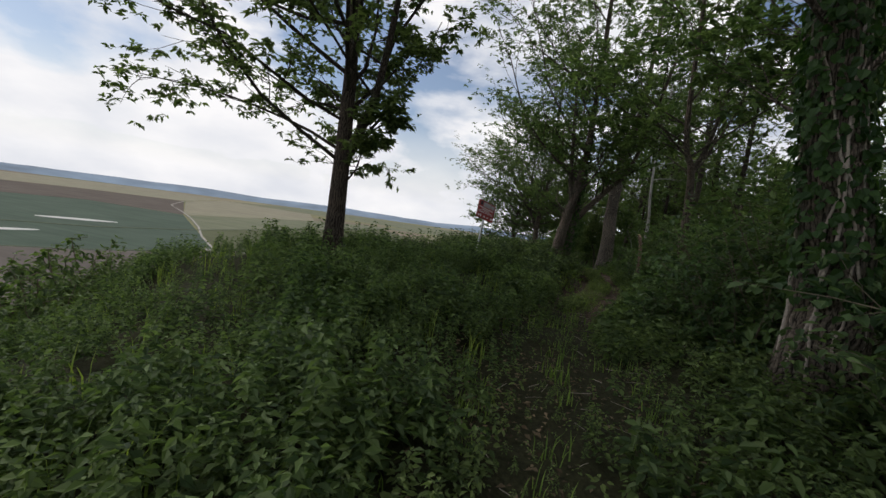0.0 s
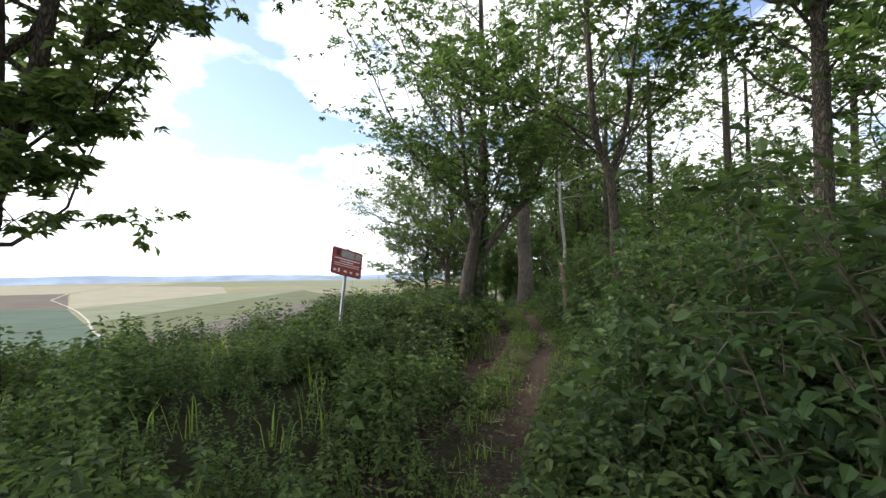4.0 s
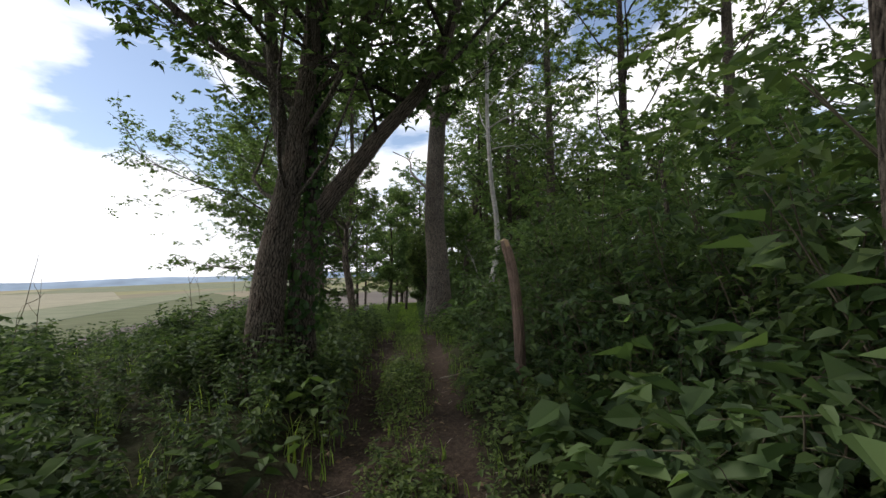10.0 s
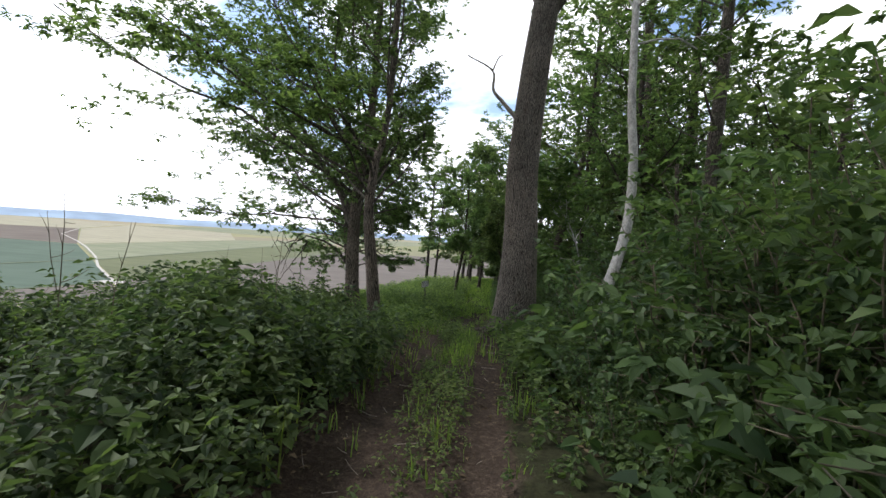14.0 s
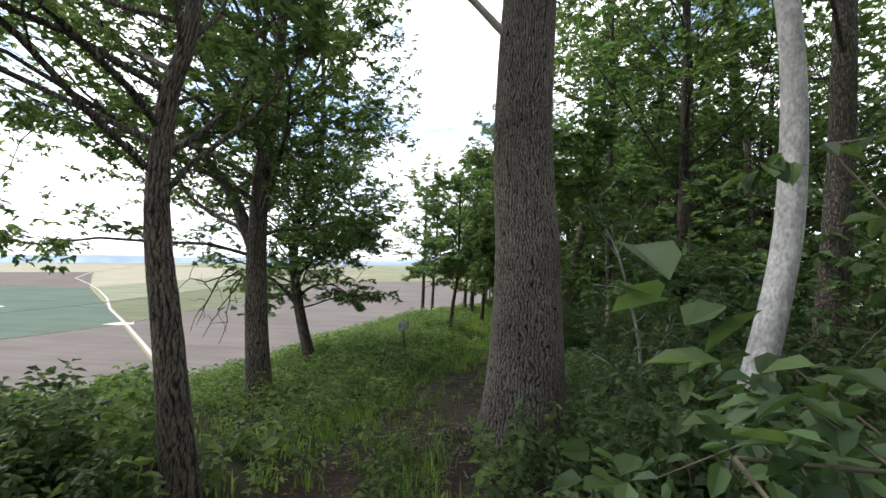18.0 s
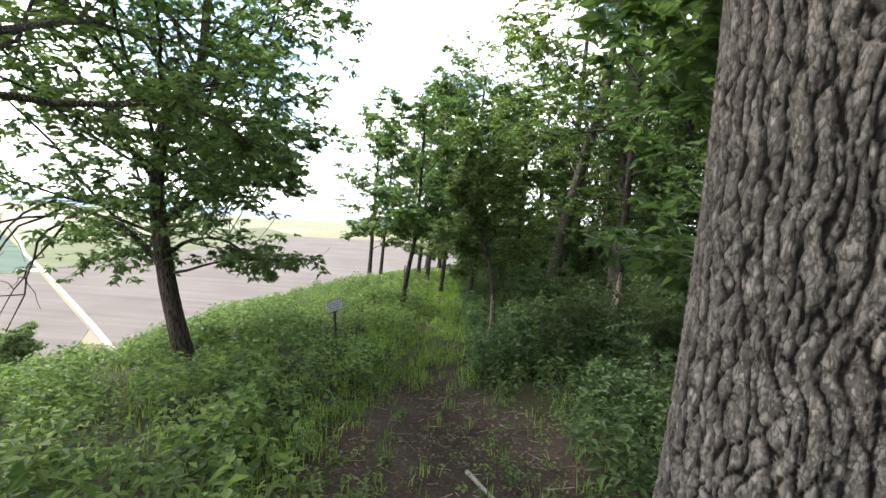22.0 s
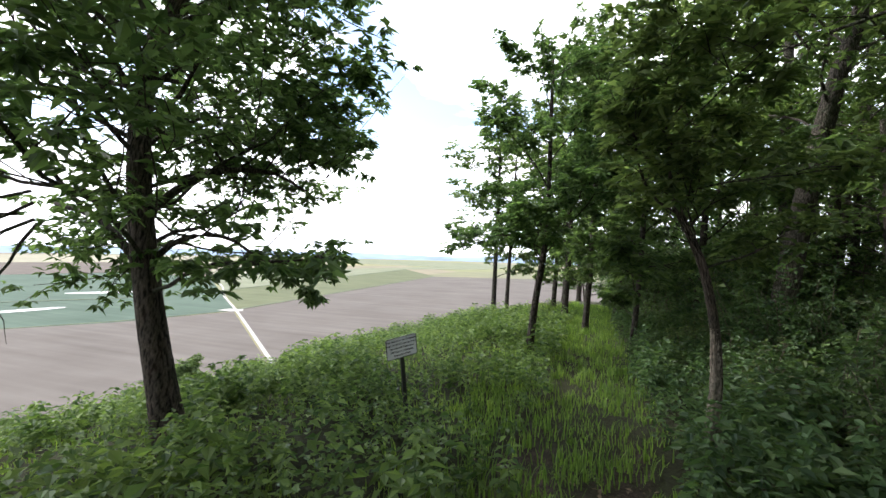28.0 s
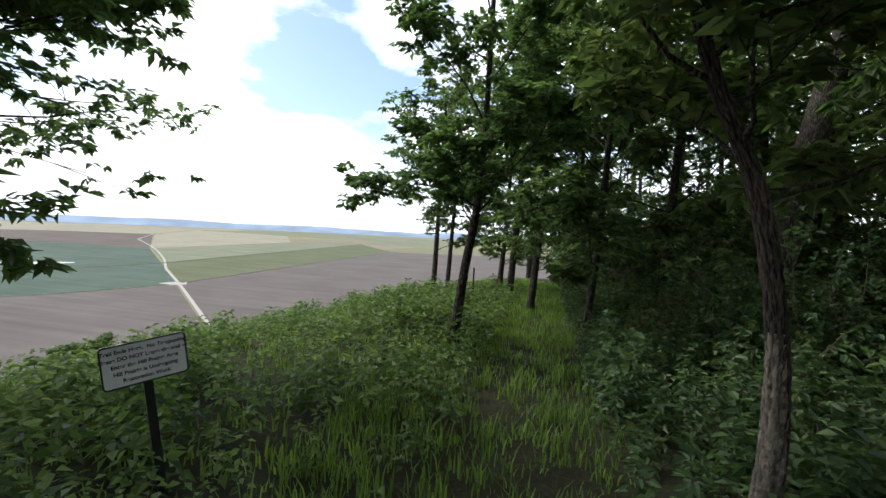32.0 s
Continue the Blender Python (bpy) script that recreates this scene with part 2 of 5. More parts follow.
def ground_material():
    """Bare trodden soil with litter on the trail, green turf beside it, pale fields far off."""
    m, t, b = material("ground")
    co = t.nodes.new("ShaderNodeTexCoord")
    tr = t.nodes.new("ShaderNodeAttribute")
    tr.attribute_name = "trail"
    n1 = node(t, "ShaderNodeTexNoise", Scale=3.0, Detail=8.0, Roughness=0.65)
    n2 = node(t, "ShaderNodeTexNoise", Scale=26.0, Detail=6.0, Roughness=0.7)
    for n in (n1, n2):
        t.links.new(co.outputs["Object"], n.inputs["Vector"])
    soil = ramp(t, n2.outputs["Fac"], (0.3, (0.030, 0.022, 0.017)), (0.55, (0.074, 0.056, 0.044)), (0.75, (0.155, 0.125, 0.10)))
    n3 = node(t, "ShaderNodeTexNoise", Scale=110.0, Detail=4.0, Roughness=0.75)
    t.links.new(co.outputs["Object"], n3.inputs["Vector"])
    soil = blend(t, 1.0, soil, ramp(t, n3.outputs["Fac"], (0.35, (0.45, 0.44, 0.43)), (0.65, (1.55, 1.5, 1.45))), "MULTIPLY")
    soil = blend(t, 1.0, soil, ramp(t, n1.outputs["Fac"], (0.3, (0.7, 0.68, 0.66)), (0.7, (1.2, 1.2, 1.2))), "MULTIPLY")
    turf = ramp(t, n2.outputs["Fac"], (0.3, (0.018, 0.017, 0.010)), (0.6, (0.045, 0.048, 0.022)), (0.8, (0.09, 0.08, 0.045)))
    edge = t.nodes.new("ShaderNodeMath")
    edge.operation = "MULTIPLY_ADD"
    edge.inputs[1].default_value, edge.inputs[2].default_value = 0.9, -0.45
    t.links.new(n1.outputs["Fac"], edge.inputs[0])
    s = t.nodes.new("ShaderNodeMath")
    t.links.new(tr.outputs["Fac"], s.inputs[0])
    t.links.new(edge.outputs[0], s.inputs[1])
    c = blend(t, ramp(t, s.outputs[0], (0.35, (0, 0, 0)), (0.6, (1, 1, 1))), turf, soil)
    # farmland on the plain
    far = t.nodes.new("ShaderNodeAttribute")
    far.attribute_name = "plain"
    cells = node(t, "ShaderNodeTexVoronoi", Scale=1.0, Randomness=0.75)
    mp = t.nodes.new("ShaderNodeMapping")
    mp.inputs["Scale"].default_value = (0.0016, 0.0011, 0)
    mp.inputs["Rotation"].default_value = (0, 0, 0.75)
    t.links.new(co.outputs["Object"], mp.inputs["Vector"])
    t.links.new(mp.outputs[0], cells.inputs["Vector"])
    sep = t.nodes.new("ShaderNodeSeparateColor")
    t.links.new(cells.outputs["Color"], sep.inputs[0])
    crop = ramp(t, sep.outputs[0], (0.0, (0.156, 0.156, 0.0727)), (0.3, (0.217, 0.197, 0.104)), (0.5, (0.125, 0.15, 0.0674)), (0.7, (0.186, 0.156, 0.109)), (1.0, (0.259, 0.233, 0.14)))
    nf = node(t, "ShaderNodeTexNoise", Scale=0.01, Detail=6.0)
    t.links.new(co.outputs["Object"], nf.inputs["Vector"])
    crop = blend(t, 1.0, crop, ramp(t, nf.outputs["Fac"], (0.3, (0.85, 0.87, 0.9)), (0.7, (1.12, 1.1, 1.05))), "MULTIPLY")
    c = blend(t, far.outputs["Fac"], c, crop)
    t.links.new(c, b.inputs["Base Color"])
    b.inputs["Roughness"].default_value = 0.95
    b.inputs["Specular IOR Level"].default_value = 0.15
    bump = node(t, "ShaderNodeBump", Strength=0.9, Distance=0.04)
    t.links.new(n2.outputs["Fac"], bump.inputs["Height"])
    t.links.new(bump.outputs[0], b.inputs["Normal"])
    return m


def field_material(name, a, b_, rows=0.25, turn=0.85):
    """A field seen from far: soft patches and faint drilled rows."""
    m, t, b = material(name)
    co = t.nodes.new("ShaderNodeTexCoord")
    n = node(t, "ShaderNodeTexNoise", Scale=0.012, Detail=7.0, Roughness=0.6)
    t.links.new(co.outputs["Object"], n.inputs["Vector"])
    mp = t.nodes.new("ShaderNodeMapping")
    mp.inputs["Rotation"].default_value = (0, 0, turn)
    mp.inputs["Scale"].default_value = (0.006, 0.09, 1)
    t.links.new(co.outputs["Object"], mp.inputs["Vector"])
    streak = node(t, "ShaderNodeTexNoise", Scale=1.0, Detail=4.0)
    t.links.new(mp.outputs[0], streak.inputs["Vector"])
    c = ramp(t, n.outputs["Fac"], (0.3, a), (0.7, b_))
    c = blend(t, 1.0, c, ramp(t, streak.outputs["Fac"], (0.3, (1 - rows,) * 3), (0.7, (1 + rows,) * 3)), "MULTIPLY")
    t.links.new(c, b.inputs["Base Color"])
    b.inputs["Roughness"].default_value = 0.95
    b.inputs["Specular IOR Level"].default_value = 0.1
    return m


BARK_OAK = bark_material("oak_bark", (0.045, 0.037, 0.032), (0.25, 0.215, 0.19), scale=15.0, stretch=0.26, depth=1.0)
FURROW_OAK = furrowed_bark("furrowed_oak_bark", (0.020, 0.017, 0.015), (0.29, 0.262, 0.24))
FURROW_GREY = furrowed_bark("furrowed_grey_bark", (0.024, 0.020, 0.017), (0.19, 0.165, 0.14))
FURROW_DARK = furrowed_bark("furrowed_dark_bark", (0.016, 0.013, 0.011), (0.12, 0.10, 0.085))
FURROW_PALE = furrowed_bark("pale_bare_stem", (0.085, 0.075, 0.062), (0.33, 0.285, 0.24))
FURROW_STICK = furrowed_bark("furrowed_stick_bark", (0.07, 0.043, 0.034), (0.27, 0.195, 0.165), stretch=0.07, chip=0.6)
BARK_DARK = bark_material("dark_bark", (0.022, 0.018, 0.015), (0.095, 0.08, 0.068), scale=17.0, stretch=0.24, moss=0.35)
BARK_GREY = bark_material("grey_bark", (0.05, 0.043, 0.037), (0.17, 0.15, 0.13), scale=19.0, stretch=0.24, moss=0.3)
BARK_PALE = bark_material("pale_bark", (0.34, 0.34, 0.34), (0.46, 0.46, 0.46), scale=4.0, stretch=0.5, depth=0.18)
WOOD_BARE = plain_material("bare_wood", (0.55, 0.38, 0.24), 0.8, scale=25, vary=0.2, bump_depth=0.3)
WOOD_GREY = plain_material("weathered_wood", (0.30, 0.26, 0.22), 0.9, scale=40, vary=0.3, bump_depth=0.4)
LEAF_OAK = leaf_material("oak_leaf", (0.05, 0.084, 0.04), (0.128, 0.18, 0.086), (1.35, 1.45, 0.8), rough=0.40, through_fac=0.52)
LEAF_ASH = leaf_material("ash_leaf", (0.055, 0.094, 0.046), (0.13, 0.188, 0.086), (1.35, 1.45, 0.8), rough=0.42, through_fac=0.48)
LEAF_SHRUB = leaf_material("shrub_leaf", (0.034, 0.064, 0.032), (0.1, 0.155, 0.07), (1.3, 1.4, 0.75), rough=0.36)
LEAF_HERB = leaf_material("herb_leaf", (0.042, 0.071, 0.03), (0.138, 0.185, 0.074), (1.2, 1.35, 0.75), rough=0.45)
# dark green nettles, with the bank's shade put into the colour too
LEAF_NETTLE_SHADED = leaf_material("shaded_nettle_leaf", (0.026, 0.05, 0.026), (0.084, 0.124, 0.058), (1.2, 1.35, 0.75), rough=0.45)
# yellower slope herbs, the open slope's brighter light put into the green
LEAF_SLOPE_LIT = leaf_material("lit_slope_herb_leaf", (0.048, 0.092, 0.034), (0.15, 0.215, 0.078), (1.25, 1.35, 0.7), rough=0.4)
LEAF_IVY = leaf_material("ivy_leaf", (0.022, 0.055, 0.020), (0.050, 0.100, 0.032), (1.2, 1.4, 0.6), rough=0.38)
GRASS = leaf_material("grass_blade", (0.10, 0.165, 0.045), (0.22, 0.31, 0.09), (1.3, 1.4, 0.6), rough=0.6)
STEM_DRY = plain_material("dry_stem", (0.12, 0.10, 0.065), 0.85)
LITTER = leaf_material("dry_leaf", (0.05, 0.035, 0.024), (0.20, 0.15, 0.11), (1, 1, 1), rough=0.8, through_fac=0.1)
GROUND = ground_material()
F_GREY = field_material("bare_field", (0.100, 0.086, 0.074), (0.126, 0.110, 0.095), 0.12)
F_GREEN = field_material("green_field", (0.060, 0.086, 0.062), (0.080, 0.108, 0.080), 0.12)
F_OLIVE = field_material("olive_field", (0.088, 0.098, 0.052), (0.112, 0.118, 0.064), 0.15)
F_BROWN = field_material("brown_field", (0.0922, 0.0749, 0.0629), (0.122, 0.102, 0.0828), 0.15)
F_STRAW = field_material("straw_field", (0.215, 0.200, 0.140), (0.265, 0.245, 0.175), 0.15)
F_PALE = field_material("pale_green_field", (0.135, 0.148, 0.090), (0.178, 0.184, 0.122), 0.15)
GRAVEL = plain_material("gravel_road", (0.32, 0.30, 0.265), 0.95, scale=0.2, vary=0.12)
DITCH = plain_material("ditch_scrub", (0.07, 0.085, 0.04), 0.95, scale=0.1, vary=0.4)
PONDING = plain_material("pale_wet_sand", (0.50, 0.49, 0.45), 0.5, scale=0.05, vary=0.1)
# wooded hills in pale blue: the haze of distance is put into the colour
HAZY_HILL = plain_material("haze_blue_hills", (0.19, 0.25, 0.32), 1.0, scale=0.004, vary=0.25)
RED_PAINT = plain_material("red_sign_paint", (0.33, 0.035, 0.03), 0.45, scale=12, vary=0.12, bump_depth=0.03)
WHITE_PAINT = plain_material("white_sign_paint", (0.80, 0.80, 0.80), 0.5, scale=9, vary=0.08, bump_depth=0.03)
GREY_PAINT = plain_material("grey_print", (0.36, 0.34, 0.33), 0.5, scale=14, vary=0.15)
BLACK_PAINT = plain_material("black_print", (0.02, 0.02, 0.022), 0.5)
DARK_METAL = plain_material("dark_painted_steel", (0.03, 0.03, 0.03), 0.5, 0.3)
ZINC = plain_material("galvanised_steel", (0.42, 0.43, 0.44), 0.45, 0.8, scale=25)


# ---- mesh helpers ----
def mesh(name, verts, faces, mat, smooth=False):
    """A mesh from an array of places and an array of triangles or quads."""
    verts, faces = np.asarray(verts, np.float32), np.asarray(faces, np.int32)
    me = bpy.data.meshes.new(name)
    n, k = faces.shape
    me.vertices.add(len(verts))
    me.vertices.foreach_set("co", verts.ravel())
    me.loops.add(n * k)
    me.loops.foreach_set("vertex_index", faces.ravel())
    me.polygons.add(n)
    me.polygons.foreach_set("loop_start", np.arange(0, n * k, k, dtype=np.int32))
    me.polygons.foreach_set("loop_total", np.full(n, k, np.int32))
    me.polygons.foreach_set("use_smooth", np.full(n, smooth))
    me.materials.append(mat)
    me.update(calc_edges=True)
    return me


def thing(name, at, label, category, group="", kind=""):
    ob = new(name)
    ob.location = at
    ob.empty_display_size = 0.2
    return tagged(ob, label, category, group, kind)


def child(name, me, parent, label="", kind=""):
    ob = new(name, me)
    ob.parent = parent
    return tagged(ob, label, kind=kind)


def join(pieces):
    """Several (verts, faces) as one."""
    vs, fs, n = [], [], 0
    for v, f in pieces:
        vs.append(v)
        fs.append(np.asarray(f) + n)
        n += len(v)
    return np.concatenate(vs), np.concatenate(fs)


def tube(points, radii, sides=8, rough=0.0, seed=0, cap=True):
    """A round, tapering limb along a line of points."""
    p = np.asarray(points, float)
    r = np.asarray(radii, float)
    d = np.gradient(p, axis=0)
    d /= np.linalg.norm(d, axis=1, keepdims=True) + 1e-9
    ref = np.array([1.0, 0.2, 0.1]) if abs(d[0][0]) < 0.8 else np.array([0.1, 1.0, 0.2])
    a = np.cross(d, ref)
    a /= np.linalg.norm(a, axis=1, keepdims=True) + 1e-9
    b = np.cross(d, a)
    th = np.linspace(0, 2 * math.pi, sides, endpoint=False)
    rr = r[:, None] * np.ones(sides)
    if rough:
        g = np.random.default_rng(seed)
        ph = g.uniform(0, 6.28, 6)
        s = np.linspace(0, len(p) * 0.35, len(p))[:, None]
        rr = rr * (1 + rough * (np.sin(3 * th + ph[0] + s) + 0.7 * np.sin(5 * th + ph[1] - 1.6 * s) + 0.5 * np.sin(2 * th + ph[2] + 2.3 * s)))
    v = (p[:, None] + rr[..., None] * (np.cos(th)[None, :, None] * a[:, None] + np.sin(th)[None, :, None] * b[:, None])).reshape(-1, 3)
    i = np.arange(len(p) - 1)[:, None] * sides
    j = np.arange(sides)[None]
    k = (j + 1) % sides
    f = np.stack([i + j, i + k, i + sides + k, i + sides + j], -1).reshape(-1, 4)
    if cap:
        n = len(v)
        v = np.concatenate([v, p[-1:] + d[-1:] * r[-1] * 0.5])
        last = (len(p) - 1) * sides
        jj = np.arange(0, sides, 2)
        f = np.concatenate([f, np.stack([last + jj, last + (jj + 1) % sides, last + (jj + 2) % sides, np.full(len(jj), n)], -1)])
    return v, f


def soft_noise(g, v, th, around):
    """Smooth random waves, about -1 to 1, over a stem: v runs along it, th round it."""
    v = v - v.min()
    rows_n, around = int(v.max()) + 3, max(3, around)
    grid = g.normal(0, 0.6, (rows_n, around))
    u = th / (2 * math.pi) * around + 0 * v
    v = v + 0 * th
    iu, iv = np.floor(u).astype(int), np.floor(v).astype(int)
    fu, fv = u - iu, v - iv
    fu, fv = fu * fu * (3 - 2 * fu), fv * fv * (3 - 2 * fv)
    a, b = grid[iv, iu % around], grid[iv, (iu + 1) % around]
    c, d = grid[iv + 1, iu % around], grid[iv + 1, (iu + 1) % around]
    return (a * (1 - fu) + b * fu) * (1 - fv) + (c * (1 - fu) + d * fu) * fv


def furrowed(name, points, radii, sides, rings, plates, depth, mat, seed=0, peel=None, wave=1.0, crack=0.6, smooth=True, tall=2.3, low_share=0.5):
    """A trunk with furrowed bark: interlacing ridges that split and meet again round the stem."""
    g = np.random.default_rng(seed)
    fine_p = smooth_line(points, 400)
    at_ = np.linspace(0, 1, rings) ** (math.log(low_share) / math.log(0.5))
    p = np.stack([np.interp(at_, np.linspace(0, 1, 400), fine_p[:, i]) for i in range(3)], -1)
    r = np.interp(at_, np.linspace(0, 1, len(radii)), radii)
    d = unit(np.gradient(p, axis=0))
    a = unit(np.cross(d, np.array([0.15, 1.0, 0.1])))
    c = np.cross(d, a)
    th = np.linspace(0, 2 * math.pi, sides, endpoint=False)[None]
    run = np.concatenate([[0], np.cumsum(np.linalg.norm(np.diff(p, axis=0), axis=1))])[:, None]
    ph = g.uniform(0, 6.28, 2)
    gap = 2 * math.pi * float(np.mean(r)) / plates          # from ridge to ridge
    half = max(2, round(plates / 2)) / 2
    ridge, ident = 1.0, 0
    for sign in (-1, 1):                                     # two sets of furrows that cross at a slant
        warp = 2.4 * soft_noise(g, run / (8 * gap), th, plates // 6) + 1.5 * soft_noise(g, run / (3.2 * gap), th, plates // 3) + 0.35 * soft_noise(g, run / (1.3 * gap), th, plates)
        turn = half * th + sign * 0.9 * run / (8 * gap) + wave * warp
        width = 0.85 + 0.35 * soft_noise(g, run / (2.5 * gap), th, plates // 2)
        ridge = np.minimum(ridge, np.clip(np.abs(np.sin(turn)) * 2.7 * width - 0.1, 0, 1))
        ident = ident * 37 + np.floor(turn / math.pi).astype(int)
    ident = ident % 997
    # short cross cracks part each ridge into plates
    hash_ = g.uniform(0, 1, 997)
    along = run / (tall * gap) + 9 * hash_[ident] + 0.5 * soft_noise(g, run / gap, th, plates)
    step = np.floor(along).astype(int) % 997
    tone = 0.7 + 0.3 * hash_[(ident * 31 + step * 7) % 997]
    cross = np.clip(np.abs(along - np.floor(along) - 0.5) * 2 - 0.78, 0, 1) * 4.5
    grit = g.normal(0, 1, (rings, sides))
    grit = (grit + np.roll(grit, 1, 1) + np.roll(grit, 1, 0) + np.roll(grit, -1, 0)) / 2
    ridge = (1 - min(1.0, crack * 1.25)) + min(1.0, crack * 1.25) * ridge * (1 - 0.55 * cross)
    ridge = np.clip(ridge * (1 - (1 - tone) * min(1.0, 1.3 * crack)) + 0.12 * grit * (0.3 + crack), 0, 1)
    swell = 1 + 0.035 * np.sin(2 * th + ph[0] + 0.6 * run) + 0.03 * np.sin(3 * th + ph[1] - 0.4 * run)
    rr = r[:, None] * swell + depth * (ridge - 0.75)
    v = (p[:, None] + rr[..., None] * (np.cos(th)[..., None] * a[:, None] + np.sin(th)[..., None] * c[:, None])).reshape(-1, 3)
    i = np.arange(rings - 1)[:, None] * sides
    j = np.arange(sides)[None]
    q = (j + 1) % sides
    me = mesh(name, np.concatenate([v, p[-1:] + d[-1:] * 0.004]), np.stack([i + j, i + q, i + sides + q, i + sides + j], -1).reshape(-1, 4), mat, smooth)
    at = me.attributes.new("ridge", "FLOAT", "POINT")
    at.data.foreach_set("value", np.append(np.clip(ridge, 0, 1).ravel(), 0).astype(np.float32))
    if peel is not None:
        at = me.attributes.new("peel", "FLOAT", "POINT")
        at.data.foreach_set("value", np.append(peel(at_[:, None], th + 0 * run).ravel(), 0).astype(np.float32))
    return me


def smooth_line(points, n):
    """A rounded line of n points through a few."""
    p = np.asarray(points, float)
    s = np.linspace(0, len(p) - 1, n)
    i = np.clip(s.astype(int), 0, len(p) - 2)
    u = (s - i)[:, None]
    q = np.concatenate([2 * p[:1] - p[1:2], p, 2 * p[-1:] - p[-2:-1]])
    a, b, c, d = q[i], q[i + 1], q[i + 2], q[i + 3]
    return 0.5 * (2 * b + (c - a) * u + (2 * a - 5 * b + 4 * c - d) * u**2 + (3 * b - a - 3 * c + d) * u**3)


def unit(v):
    return v / (np.linalg.norm(v, axis=-1, keepdims=True) + 1e-9)


def blades(p, d, n, length, width, fold=0.18, droop=0.15):
    """Leaves as folded kites: base places, the ways they point, their upper sides, lengths and widths."""
    s = unit(np.cross(d, n))
    n = unit(np.cross(s, d))
    L, W = length[:, None], width[:, None]
    mid = p + d * L * 0.42
    v = np.stack([p, mid + s * W * 0.5 + n * W * fold, p + d * L - n * L * droop, mid - s * W * 0.5 + n * W * fold], 1)
    return v.reshape(-1, 3), np.arange(len(p) * 4).reshape(-1, 4)


def broad(p, d, n, length, width, fold=0.16, droop=0.2):
    """Broader leaves: two rounded halves folded at the midrib."""
    s = unit(np.cross(d, n))
    n = unit(np.cross(s, d))
    L, W = length[:, None], width[:, None]
    a, b = p + d * L * 0.30, p + d * L * 0.70 - n * L * droop * 0.45
    v = np.stack([p, a + s * W * 0.5 + n * W * fold, b + s * W * 0.38 + n * W * fold, p + d * L - n * L * droop,
                  b - s * W * 0.38 + n * W * fold, a - s * W * 0.5 + n * W * fold], 1)
    k = np.arange(len(p))[:, None] * 6
    f = np.concatenate([k + np.array([[0, 1, 2, 3]]), k + np.array([[0, 3, 4, 5]])])
    return v.reshape(-1, 3), f


# ---- the lie of the land ----
PATH_Y = [-60, -8, -6, -4, -3, 0, 2, 4, 6, 8, 10, 12, 14, 16, 18, 20, 22, 32, 45, 80]
PATH_X = [-2, -0.3, -0.2, -0.25, 0.0, -0.1, 0.2, 0.55, 0.95, 1.2, 1.2, 1.25, 1.25, 1.2, 1.15, 1.1, 1.15, 1.1, 1.6, 3]
PATH_Z = [-1.9, -1.75, -1.70, -1.62, -1.58, -1.52, -1.58, -1.62, -1.62, -1.62, -1.58, -1.55, -1.62, -1.74, -2.05, -2.42, -2.66, -2.9, -3.5, -7]
VALLEY = -101.0


def trail_x(y):
    return np.interp(y, PATH_Y, PATH_X)


def land(x, y):
    """Height of the ground."""
    x, y = np.asarray(x, float), np.asarray(y, float)
    u = x - trail_x(y)
    z = np.interp(y, PATH_Y, PATH_Z)
    bank = np.interp(y, [-12, -6, -3, 1, 11, 16, 18], [0.0, 0.0, 0.05, 0.40, 0.34, 0.10, 0.0])
    z = z + bank * np.clip((-u - 0.55) / 1.3, 0, 1) ** 1.0
    z = z + 0.16 * np.clip((u - 0.6) / 1.2, 0, 1)
    lip = np.interp(y, [-12, -6, -2.5, 0.8, 5, 12, 17, 24, 40], [0.5, 0.6, 1.5, 3.9, 3.4, 2.6, 2.2, 1.3, 0.9])
    soft = np.interp(y, [-10, 4, 16, 24, 32], [5.0, 5.0, 9.0, 6.0, 4.2])
    d = np.clip(-u - lip, 0, None)
    z = z - np.interp(y, [5, 25], [0.62, 0.47]) * (d - soft * (1 - np.exp(-d / soft)))
    e = np.clip(u - 7, 0, None)
    z = z - 0.30 * (e - 9 * (1 - np.exp(-e / 9)))
    e = np.clip(y - 75, 0, None)
    z = z - 0.45 * (e - 25 * (1 - np.exp(-e / 25)))
    e = np.clip(-25 - y, 0, None)
    z = z - 0.15 * (e - 9 * (1 - np.exp(-e / 9)))
    return np.maximum(z, VALLEY)


def clearing_at(x, y):
    """1 on the bare trodden soil beyond the great oak, 0 off it."""
    return np.clip(1.4 * np.exp(-(((x - 1.45 + 0.12 * np.sin(2.3 * y)) / 1.15) ** 4 + ((y - 19.9 + 0.25 * np.sin(3.1 * x)) / 2.5) ** 4)), 0, 1)


def axis_values(lo, hi, step, far):
    core = np.arange(lo, hi, step)
    grow, v = [], step
    while sum(grow) < far:
        v *= 1.22
        grow.append(v)
    out = np.cumsum(grow)
    return np.concatenate([(lo - out)[::-1], core, core[-1] + out])


gx, gy = axis_values(-9.0, 8.0, 0.16, 4700), axis_values(-9.0, 36.0, 0.18, 4700)
X, Y = np.meshgrid(gx, gy)
Z = land(X, Y)
near = np.exp(-np.clip(np.hypot(X, np.clip(np.abs(Y - 14), 22, None) - 22) - 8, 0, None) / 4)
rough_g = np.random.default_rng(5)
wob = sum(a * np.sin(kx * X + ky * Y + ph) for a, kx, ky, ph in [(0.03, 1.7, 0.9, 1), (0.025, -1.1, 2.3, 2), (0.018, 3.9, 1.2, 4), (0.015, 2.2, -4.1, 0.5), (0.012, 6.3, 3.1, 3)])
Z = Z + (wob + rough_g.normal(0, 0.008, X.shape)) * near
U = X - trail_x(Y)
